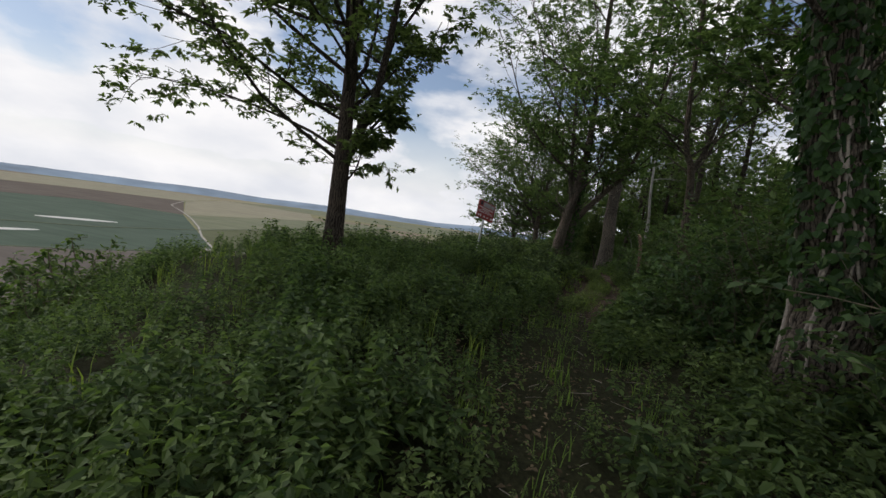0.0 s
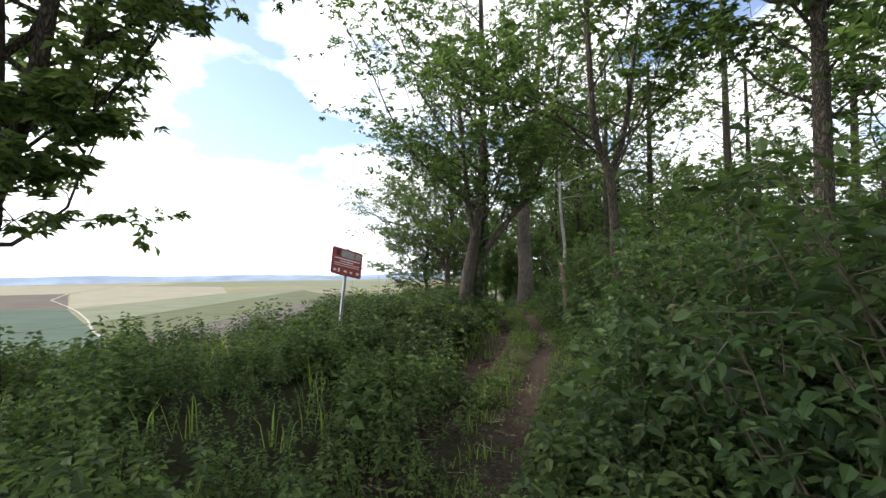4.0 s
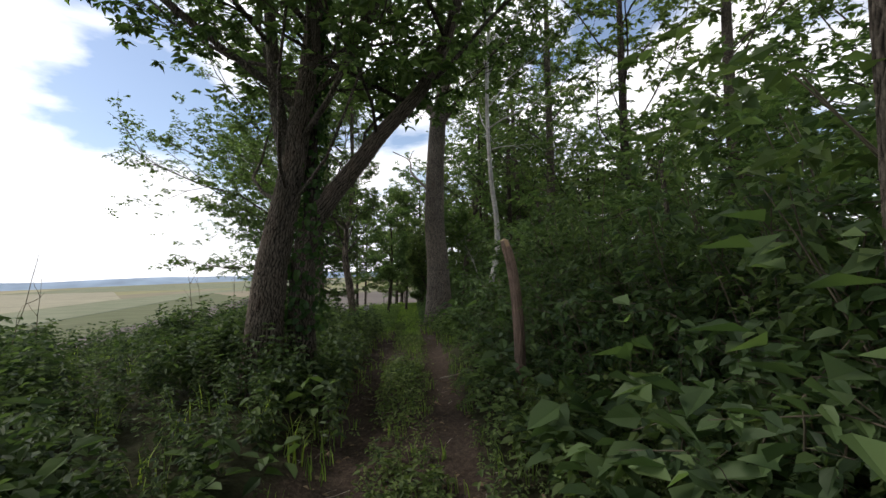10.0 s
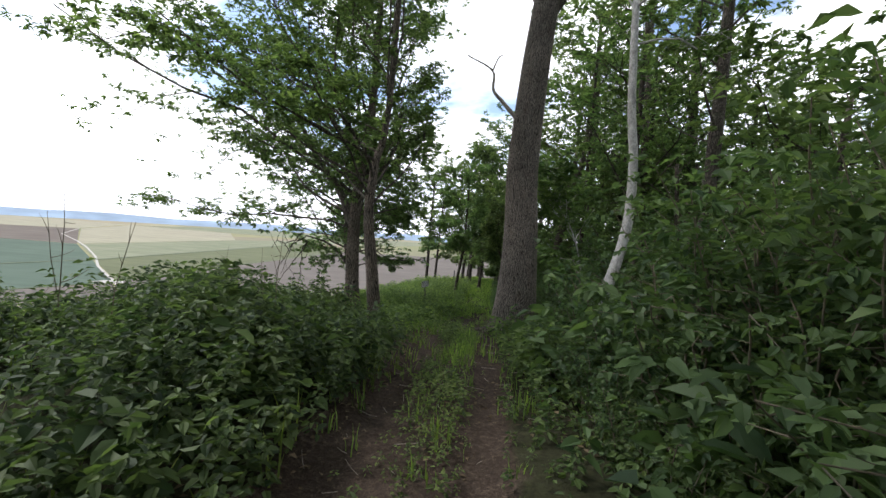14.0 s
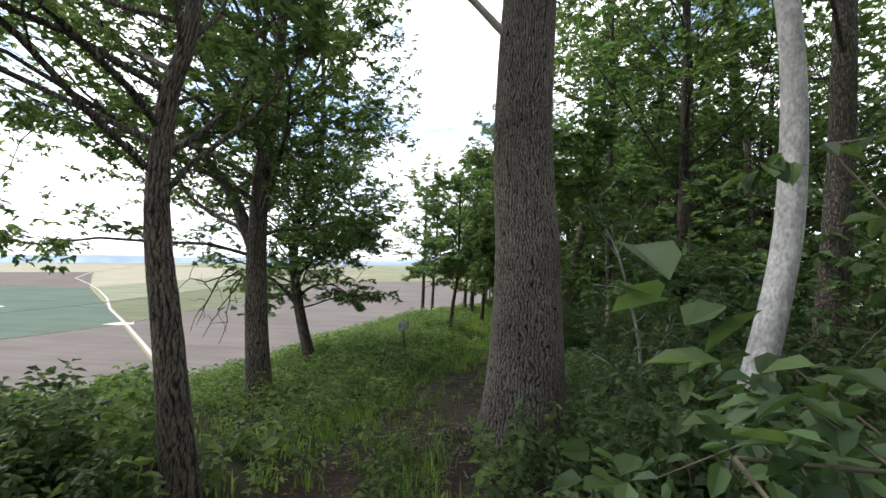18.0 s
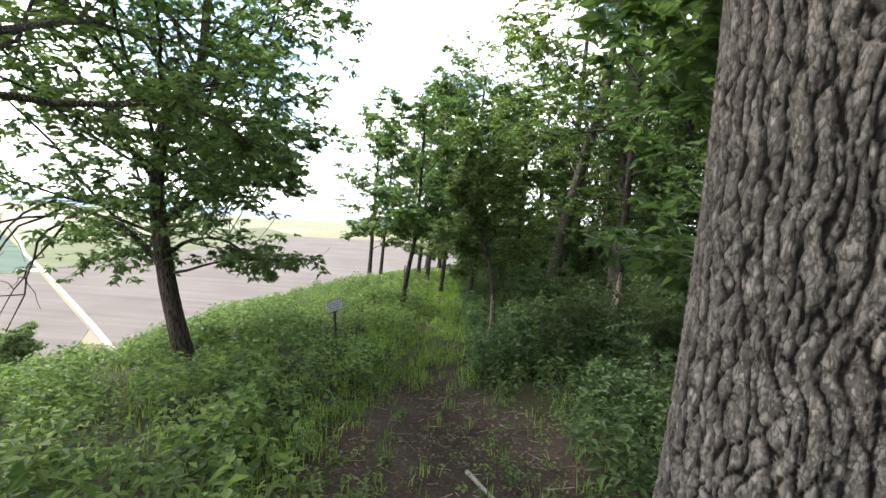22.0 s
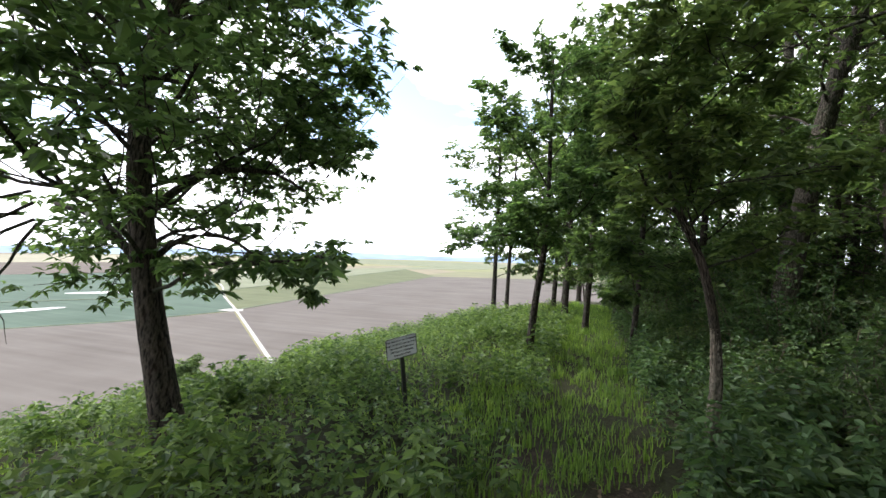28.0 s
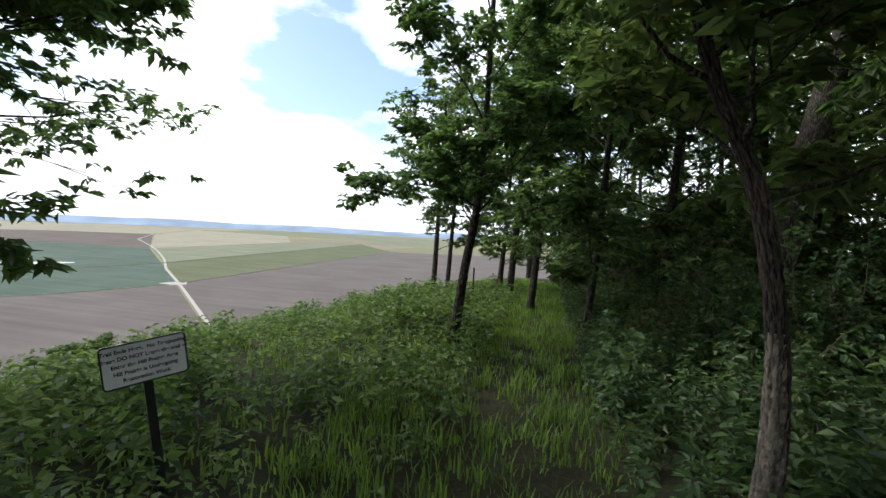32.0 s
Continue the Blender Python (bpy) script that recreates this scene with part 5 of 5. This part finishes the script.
def grass(name, label, at, seed, height, count, mat=None, width=0.008):
    """Tufts of arching blades as one mesh."""
    g = np.random.default_rng(seed)
    x, y = (np.repeat(v, count) for v in at)
    n = len(x)
    x, y = x + g.normal(0, 0.05, n), y + g.normal(0, 0.05, n)
    z = land(x, y) - 0.02
    az = g.uniform(0, 2 * math.pi, n)
    h = height * g.uniform(0.45, 1.2, n)
    o = np.stack([np.cos(az), np.sin(az), 0 * az], -1)
    s = np.stack([-np.sin(az), np.cos(az), 0 * az], -1) * (width * g.uniform(0.7, 1.3, n))[:, None]
    b = np.stack([x, y, z], -1)
    lean = g.uniform(0.05, 0.4, n)[:, None]
    m = b + o * h[:, None] * lean * 0.5 + np.array([0, 0, 0.62]) * h[:, None]
    t = b + o * h[:, None] * lean * 1.5 + np.array([0, 0, 0.95]) * h[:, None]
    v = np.stack([b - s, b + s, m + s * 0.8, m - s * 0.8, t], 1).reshape(-1, 3)
    k = np.arange(n)[:, None] * 5
    f = np.concatenate([(k + np.array([[0, 1, 2]])), (k + np.array([[0, 2, 3]])), (k + np.array([[3, 2, 4]]))])
    return tagged(new(name, mesh(name, v, f, mat or GRASS)), label, "grass", kind="stuff")


hg = np.random.default_rng(77)
herbs = [herb_model(hg, 0.34, 4, 0.10, 3) for _ in range(3)] + [herb_model(hg, 0.46, 5, 0.105, 3) for _ in range(3)] + [herb_model(hg, 0.22, 3, 0.11, 4) for _ in range(2)]
tall_herbs = [herb_model(hg, 0.70, 9, 0.088, 3) for _ in range(3)] + [herb_model(hg, 0.52, 6, 0.10, 4) for _ in range(3)]
fine_herbs = [herb_model(hg, 0.36, 7, 0.068, 4) for _ in range(3)] + [herb_model(hg, 0.26, 5, 0.075, 4) for _ in range(2)] + [herb_model(hg, 0.5, 8, 0.07, 4) for _ in range(2)]
low_herbs = [herb_model(hg, 0.12, 2, 0.06, 4) for _ in range(3)] + [herb_model(hg, 0.2, 3, 0.055, 3) for _ in range(3)]


def places(seed, n, y0, y1, u0, u1, keep=None):
    g = np.random.default_rng(seed)
    y = g.uniform(y0, y1, n)
    u = g.uniform(u0, u1, n)
    if keep is not None:
        ok = g.random(n) < keep(u, y)
        y, u = y[ok], u[ok]
    return trail_x(y) + u, y


scatter("nettle_patch", "waist-high nettles and brambles on the bank", "undergrowth", places(1, 2500, 3.0, 15.4, -2.3, -0.6, lambda u, y: np.where((y < 9) & (u > -1.0), 0.08, np.clip((-u - 0.45) * 1.4, 0.2, 1))), tall_herbs, LEAF_NETTLE_SHADED, 301, (0.55, 1.0))
scatter("nettle_patch", "waist-high nettles on the brow of the bank", "undergrowth", places(31, 3000, 2.6, 16.0, -5.2, -2.1), tall_herbs, LEAF_NETTLE_SHADED, 331, (0.55, 1.05), broadleaf=False)
scatter("nettle_patch", "knee-high herbs on the bank by the trail's start", "undergrowth", places(2, 3400, -7.5, 3.2, -2.8, -0.4, lambda u, y: np.clip((-u - 0.2), 0.25, 1)), fine_herbs, LEAF_HERB, 302, (0.6, 1.2), broadleaf=False)
scatter("nettle_patch", "knee-high herbs down the slope", "undergrowth", places(32, 4000, -8, 3.4, -8.0, -2.6), fine_herbs, LEAF_HERB, 332, (0.6, 1.2), broadleaf=False)
scatter("herb_cover", "low leafy herbs along the shaded verge", "undergrowth", places(3, 3400, -7.5, 17, 0.5, 2.6), herbs, LEAF_HERB, 303, (0.5, 1.05))
scatter("herb_cover", "low leafy herbs over the trail's edge and middle", "undergrowth", places(4, 4200, -8, 24, -0.95, 0.95, lambda u, y: np.where(clearing_at(trail_x(y) + u, y) > 0.4, 0.2, np.where(((np.abs(u + 0.55) < 0.26) | (np.abs(u - 0.42) < 0.2)) & (y > 1), 0.1, 0.75))), low_herbs, LEAF_HERB, 304, (0.5, 1.1))
scatter("herb_cover", "low leafy herbs between the two worn ruts", "undergrowth", places(34, 2600, 2.5, 18.5, -0.34, 0.24), low_herbs, LEAF_HERB, 334, (0.45, 0.95))
scatter("herb_cover", "scattered leafy herbs over the faint start of the trail", "undergrowth", places(33, 1900, -8, 2.2, -1.0, 1.9, lambda u, y: np.where((np.abs(u + 0.55) < 0.2) | (np.abs(u - 0.45) < 0.2), 0.3, 0.9)), fine_herbs, LEAF_HERB, 333, (0.4, 0.85), broadleaf=False)
scatter("herb_cover", "herbs among the grass of the open slope", "undergrowth", places(5, 9500, 14.5, 36, -8.5, -0.5, lambda u, y: np.clip(1.05 - 1.25 * clearing_at(trail_x(y) + u, y), 0.06, 1) * np.where(u > -1.4, np.where((y < 18) & (np.abs(u + 0.75) < 0.35), 0.2, 0.6), 1.0)), herbs, LEAF_SLOPE_LIT, 305, (0.6, 1.15), broadleaf=False)
scatter("herb_cover", "leafy herbs at the foot of the wood", "undergrowth", places(6, 6000, 15, 38, 0.7, 5.5, lambda u, y: np.clip(1.05 - 1.25 * clearing_at(trail_x(y) + u, y), 0.08, 1)), herbs, LEAF_SHRUB, 306, (0.5, 1.2), broadleaf=False)
scatter("nettle_patch", "low leafy herbs under the wood's edge", "undergrowth", places(36, 1100, 17.2, 23.5, 1.7, 4.6, lambda u, y: np.clip((u - 1.5) * 0.9, 0.15, 1)), fine_herbs, LEAF_SHRUB, 336, (0.5, 1.0))
scatter("nettle_patch", "tall leafy herbs at the wood's edge", "undergrowth", places(35, 900, 23.0, 33, 0.55, 3.2), tall_herbs, LEAF_SHRUB, 335, (0.5, 1.0))
scatter("herb_cover", "leafy herbs under the trees of the wood", "undergrowth", places(7, 2000, -12, 40, 5, 14), tall_herbs, LEAF_SHRUB, 307, (0.6, 1.2), broadleaf=False)
grass("grass_slope", "short green grass on the open slope", places(8, 5500, 15.5, 44, -13, -0.8, lambda u, y: 0.75 + 0 * u), 308, 0.16, 7)
grass("grass_strip", "long bright green grass over the trail", places(18, 4200, 13.5, 42, -1.5, 0.7, lambda u, y: np.where(y < 17.2, np.where(np.abs(u) < 0.2, 0.6, 0.1), np.where(clearing_at(trail_x(y) + u, y) > 0.25, 0.02, np.where((np.abs(u - 0.36) < 0.25) & (y < 24), 0.25, 0.75)))), 318, 0.17, 8, width=0.006)
grass("grass_verge", "grass tufts along the trail", places(9, 900, -7.5, 16, -0.9, 0.9, lambda u, y: np.where(np.abs(np.abs(u) - 0.36) < 0.2, 0.06, 0.55)), 309, 0.17, 8, width=0.005)
grass("grass_bank", "grass tufts among the herbs of the bank", places(10, 420, -8, 14, -8, -0.8), 310, 0.38, 9, width=0.006)
broad_herbs = [herb_model(hg, 0.5, 3, 0.17, 2) for _ in range(3)] + [herb_model(hg, 0.35, 2, 0.15, 3) for _ in range(2)]
scatter("broad_leaved_weeds", "big-leaved weeds leaning over the trail's edge", "undergrowth", places(21, 150, 1.0, 16.5, -1.5, -0.75), broad_herbs, LEAF_HERB, 321, (0.7, 1.15), ratio=0.62)
scatter("broad_leaved_weeds", "big-leaved shoots among the shrubs", "undergrowth", places(22, 170, 0.5, 16.0, 0.85, 1.9), broad_herbs, LEAF_SHRUB, 322, (0.8, 1.5), ratio=0.62)
lg = np.random.default_rng(15)
lx, ly = places(11, 13000, -8, 24, -1.2, 1.6, lambda u, y: np.where((y > 17) & (y < 23) | (y < 2), 1.0, 0.6))
n = len(lx)
lp = np.stack([lx, ly, land(lx, ly) + 0.008 - 0.045 * np.clip(np.exp(-((np.abs(lx - trail_x(ly)) - 0.36) / 0.2) ** 2), 0, 1)], -1)
ll = lg.uniform(0.025, 0.07, n)
tagged(new("leaf_litter", mesh("leaf_litter", *blades(lp, unit(lg.normal(0, 1, (n, 3)) * (1, 1, 0.12)), unit(lg.normal(0, 0.25, (n, 3)) + (0, 0, 1)), ll, ll * 0.55), LITTER)), "dry brown leaf litter strewn on the trail", "leaf litter", kind="stuff")
tw_g = np.random.default_rng(16)
tx, ty = places(12, 1500, -7, 23.5, -1.1, 1.7, lambda u, y: np.where((y > 17) & (y < 23), 1.0, 0.35))
bits = []
for x, y in zip(tx, ty):
    az, ln = tw_g.uniform(0, 6.28), tw_g.uniform(0.05, 0.22)
    px, py = x + np.array([-0.5, 0.0, 0.5]) * ln * math.cos(az), y + np.array([-0.5, 0.06, 0.5]) * ln * math.sin(az)
    bits.append(tube(np.stack([px, py, land(px, py) + 0.006 + 0.02 * tw_g.random()], -1), np.full(3, tw_g.uniform(0.0015, 0.004)), 3, cap=False))
tagged(new("twig_litter", mesh("twig_litter", *join(bits), WOOD_GREY)), "dry broken twigs strewn on the bare soil", "twigs", kind="stuff")
scatter("herb_cover", "small seedlings scattered over the trodden clearing", "undergrowth", places(36, 700, 17.2, 23.0, -1.2, 1.9), low_herbs, LEAF_SLOPE_LIT, 336, (0.4, 0.9))
grass("grass_tufts", "loose grass tufts at the edge of the trodden clearing", places(37, 260, 17.2, 23.5, -1.2, 1.9, lambda u, y: np.where(clearing_at(trail_x(y) + u, y) > 0.6, 0.25, 1.0)), 337, 0.16, 9, width=0.005)


# ---- signs, post ----
def box(bm, x0, x1, y0, y1, z0, z1):
    v = [bm.verts.new((x, y, z)) for x in (x0, x1) for y in (y0, y1) for z in (z0, z1)]
    for q in ((0, 1, 3, 2), (4, 6, 7, 5), (0, 4, 5, 1), (2, 3, 7, 6), (0, 2, 6, 4), (1, 5, 7, 3)):
        bm.faces.new([v[i] for i in q])


def from_bm(name, bm, mat):
    bmesh.ops.recalc_face_normals(bm, faces=bm.faces)
    me = bpy.data.meshes.new(name)
    bm.to_mesh(me)
    bm.free()
    me.materials.append(mat)
    return me


def plate(w, h, r, t0, t1, n=6):
    """A sign plate with rounded corners in the xz plane, from y t0 to t1."""
    bm = bmesh.new()
    ring = []
    for cx, cz, a0 in ((w / 2 - r, h / 2 - r, 0), (-w / 2 + r, h / 2 - r, 90), (-w / 2 + r, -h / 2 + r, 180), (w / 2 - r, -h / 2 + r, 270)):
        for i in range(n + 1):
            a = radians(a0 + 90 * i / n)
            ring.append((cx + r * math.cos(a), cz + r * math.sin(a)))
    f = [bm.verts.new((x, t0, z)) for x, z in ring]
    b = [bm.verts.new((x, t1, z)) for x, z in ring]
    bm.faces.new(f)
    bm.faces.new(b[::-1])
    for i in range(len(f)):
        j = (i + 1) % len(f)
        bm.faces.new((f[i], b[i], b[j], f[j]))
    return bm


def rim(w, h, r, wide, y0, y1):
    """A raised border round such a plate."""
    bm = bmesh.new()
    loops = []
    for k, (ww, hh, rr) in enumerate(((w, h, r), (w - 2 * wide, h - 2 * wide, max(0.002, r - wide)))):
        ring = []
        for cx, cz, a0 in ((ww / 2 - rr, hh / 2 - rr, 0), (-ww / 2 + rr, hh / 2 - rr, 90), (-ww / 2 + rr, -hh / 2 + rr, 180), (ww / 2 - rr, -hh / 2 + rr, 270)):
            for i in range(6):
                a = radians(a0 + 18 * i)
                ring.append((cx + rr * math.cos(a), cz + rr * math.sin(a)))
        loops.append([(bm.verts.new((x, y0, z)), bm.verts.new((x, y1, z))) for x, z in ring])
    o, i_ = loops
    n = len(o)
    for k in range(n):
        j = (k + 1) % n
        bm.faces.new((o[k][0], o[j][0], i_[j][0], i_[k][0]))
        bm.faces.new((o[k][0], o[k][1], o[j][1], o[j][0]))
        bm.faces.new((i_[k][0], i_[j][0], i_[j][1], i_[k][1]))
    return bm


def bars(name, rows, mat, parent, label, y=-0.006):
    bm = bmesh.new()
    for x0, x1, z0, z1 in rows:
        box(bm, x0, x1, y, -0.0042, z0, z1)
    return child(name, from_bm(name, bm, mat), parent, label)


def lettering(text, size, x, z, mat, parent, y=-0.0055):
    cu = bpy.data.curves.new("lettering", "FONT")
    cu.body, cu.size, cu.align_x, cu.align_y, cu.extrude, cu.offset = text, size, "CENTER", "CENTER", 0.0006, 0.0007
    cu.materials.append(mat)
    ob = new("lettering", cu)
    ob.parent = parent
    ob.matrix_basis = pose(x, y, z, 90, 0, 0)
    return ob


# red warning sign on a perforated post: the plate faces back along the trail
red = thing("warning_sign", (-2.12, 4.75, 0.13), "weathered red warning sign on a leaning perforated steel post", "sign")
red.rotation_euler = (radians(-4), radians(11), radians(60))
rp = child("plate", from_bm("plate", plate(0.457, 0.405, 0.03, 0.0, -0.004), RED_PAINT), red, "faded red plate")
rp.scale = (1.5, 1.0, 1.13)
child("border", from_bm("border", rim(0.457, 0.405, 0.03, 0.008, -0.0055, -0.0035), BLACK_PAINT), rp, "thin dark border")
bars("panel", [(-0.17, -0.115, 0.085, 0.175)], BLACK_PAINT, rp, "dark picture panel", -0.0062)
bars("panel", [(-0.095, 0.10, 0.075, 0.175)], GREY_PAINT, rp, "grey picture panel")
bars("panel", [(0.115, 0.205, 0.08, 0.17)], GREY_PAINT, rp, "grey picture panel")
for spot in [(-0.19, 0.19, 0.036, 0.052), (-0.11, 0.09, 0.0, 0.014), (-0.19, 0.19, -0.032, -0.022), (-0.19, 0.19, -0.062, -0.054)]:
    bars("writing", [spot], WHITE_PAINT, rp, "row of pale unreadable writing")
for spot in [(-0.125, -0.10, -0.16, -0.105), (-0.04, 0.005, -0.15, -0.12), (0.05, 0.09, -0.15, -0.125), (0.15, 0.19, -0.155, -0.115), (-0.19, -0.15, -0.155, -0.12)]:
    bars("emblem", [spot], WHITE_PAINT, rp, "small pale emblem")
bm = bmesh.new()
box(bm, -0.022, 0.022, 0.002, 0.006, -1.6, 0.25)
box(bm, -0.026, -0.021, 0.002, 0.028, -1.6, 0.25)
box(bm, 0.021, 0.026, 0.002, 0.028, -1.6, 0.25)
rpost = child("post", from_bm("post", bm, ZINC), red, "grey perforated steel post")
bm = bmesh.new()
for i in range(46):
    box(bm, -0.006, 0.006, 0.0005, 0.0022, -1.35 + i * 0.0254 - 0.005, -1.35 + i * 0.0254 + 0.005)
child("hole_row", from_bm("hole_row", bm, BLACK_PAINT), rpost, "row of punched holes")

# white notice on a dark post
notice = thing("notice_sign", (-0.68, 24.27, -1.92), "small white notice with black print on a dark steel post", "sign")
notice.rotation_euler = (0, radians(-7), radians(56))
NW, NH = 0.36, 0.215
np_ = child("plate", from_bm("plate", plate(NW, NH, 0.022, 0.0, -0.004), WHITE_PAINT), notice, "white plate")
child("border", from_bm("border", rim(NW, NH, 0.022, 0.008, -0.0056, -0.0035), BLACK_PAINT), np_, "thin black border")
for i, text in enumerate(("Trail Ends Here.  No Trespassing", "Please DO NOT Leave the trail or", "Enter the Hill Prairie Area", "Hill Prairie is Undergoing", "Restoration Work")):
    lettering(text, 0.0262, 0.0, 0.072 - i * 0.036, BLACK_PAINT, np_)
bm = bmesh.new()
box(bm, -0.016, 0.016, 0.001, 0.008, -1.0, 0.09)
box(bm, -0.02, -0.015, 0.001, 0.022, -1.0, 0.09)
box(bm, 0.015, 0.02, 0.001, 0.022, -1.0, 0.09)
child("post", from_bm("post", bm, DARK_METAL), notice, "dark steel post")

# the walker's barked walking stick, carried in hand but built standing beside the trail
pole_base = (2.36, 9.35, float(land(2.36, 9.35)) - 0.1)
pole = thing("bark_pole", pole_base, "walker's crooked bark-covered walking stick, set upright beside the trail", "pole")
ptop = (2.23 - pole_base[0], 0.0, 0.16 - pole_base[2])
pl = smooth_line([(0.0, 0, 0.0), (0.0, 0, ptop[2] * 0.35), (-0.015, 0, ptop[2] * 0.62), (-0.06, 0, ptop[2] * 0.85), ptop], 30)
child("shaft", furrowed("shaft", pl, np.interp(np.linspace(0, 1, 30), [0, 0.5, 0.9, 1], [0.060, 0.056, 0.050, 0.043]), 72, 230, 15, 0.005, FURROW_STICK, 4, wave=0.22, crack=0.12, tall=9.0,
                        peel=lambda s, a: np.clip((s - 0.925) * 60, 0, 1) * np.clip((0.30 - np.abs(np.sin((a - 2.0) / 2))) * 14, 0, 1)), pole)
cut = pl[-1]
child("cut_end", mesh("cut_end", *tube([cut + (0, 0, -0.02), cut + (0, 0, 0.002), cut + (0, 0, 0.006)], [0.035, 0.038, 0.031], 18, 0.03), WOOD_BARE, True), pole, "pale bare wood at the cut end")


# tall dead stalks above the herbs
dg = np.random.default_rng(63)
for x, y, h in [(-2.6, 9.2, 1.5), (-2.9, 9.9, 1.25), (-2.0, 11.6, 1.6), (-1.7, 12.2, 1.35), (-1.55, 12.5, 1.2), (-2.4, 12.9, 1.3), (-0.7, 13.6, 1.55), (-3.0, 8.0, 1.3), (-1.1, 14.2, 1.1), (-2.6, 15.5, 1.2)]:
    st = thing("dry_stalk", on_land(x, y, -0.05), "tall thin dead weed stalk above the herbs", "stalk", "dead stalks on the bank")
    ln = wander(dg, (0, 0, 0), (0.02, 0, 1), h, 6, 0.05, 0.05)
    bits = [tube(ln, np.linspace(0.007, 0.002, 7), 5)]
    for q in (3, 4, 5):
        bits.append(tube(wander(dg, ln[q], dg.normal(0, 0.6, 3) + (0, 0, 0.8), h * 0.16, 3, 0.15, 0.05), np.linspace(0.004, 0.0015, 4), 4))
    child("stem", mesh("stem", *join(bits), STEM_DRY, True), st)

# pale-stemmed sapling behind the oak, its boughs over the trail
tree("sapling", "pale-stemmed sapling with large leaves arching over the trail", on_land(3.75, 19.7), [(0, 0, -0.15), (0.05, -0.05, 0.7), (-0.1, -0.1, 1.5), (-0.4, -0.2, 2.4), (-1.0, -0.4, 3.3)], 0.032, 0.010, 95,
     limbs=16, first=0.4, spread=1.2, leaf=0.13, bark=BARK_PALE, leaves=LEAF_ASH, per=4, subs=5, twigs=4, sides=8, low=1.4, flare=0.1, group="saplings at the wood's edge",
     arms=[([(0.03, -0.03, 0.4), (0.3, -0.1, 0.9), (0.45, -0.2, 1.6)], 0.02, 0.008, 5), ([(0, 0, 0.2), (-0.3, 0.1, 0.55), (-0.55, 0.25, 0.7)], 0.016, 0.006, 0)])
for x, y, ln, az, r in [(1.66, 20.25, 0.55, -1.15, 0.022), (1.2, 17.9, 0.35, 0.4, 0.012), (1.75, 18.1, 0.3, 1.3, 0.010), (0.9, 19.4, 0.4, 2.7, 0.011), (1.7, 10.6, 0.35, 0.6, 0.010)]:
    st = thing("fallen_stick", on_land(x, y, 0.0), "bare grey fallen stick lying on the trail", "stick", "fallen sticks")
    ln_ = [(ln * q * math.cos(az) / 5, ln * q * math.sin(az) / 5, float(land(x + ln * q * math.cos(az) / 5, y + ln * q * math.sin(az) / 5)) - float(land(x, y)) + r * 0.6 + 0.004 * (q % 2)) for q in range(-2, 4)]
    child("stick", mesh("stick", *tube(smooth_line(ln_, 12), np.linspace(r, r * 0.6, 12), 8, 0.05), WOOD_GREY, True), st)
far_post = thing("trail_post", on_land(-0.4, 33.0), "thin dark steel post in the grass", "post")
bm = bmesh.new()
box(bm, -0.02, 0.02, -0.012, 0.012, -0.2, 0.85)
bmesh.ops.bevel(bm, geom=bm.edges[:], offset=0.004, segments=1)
child("post", from_bm("post", bm, DARK_METAL), far_post)
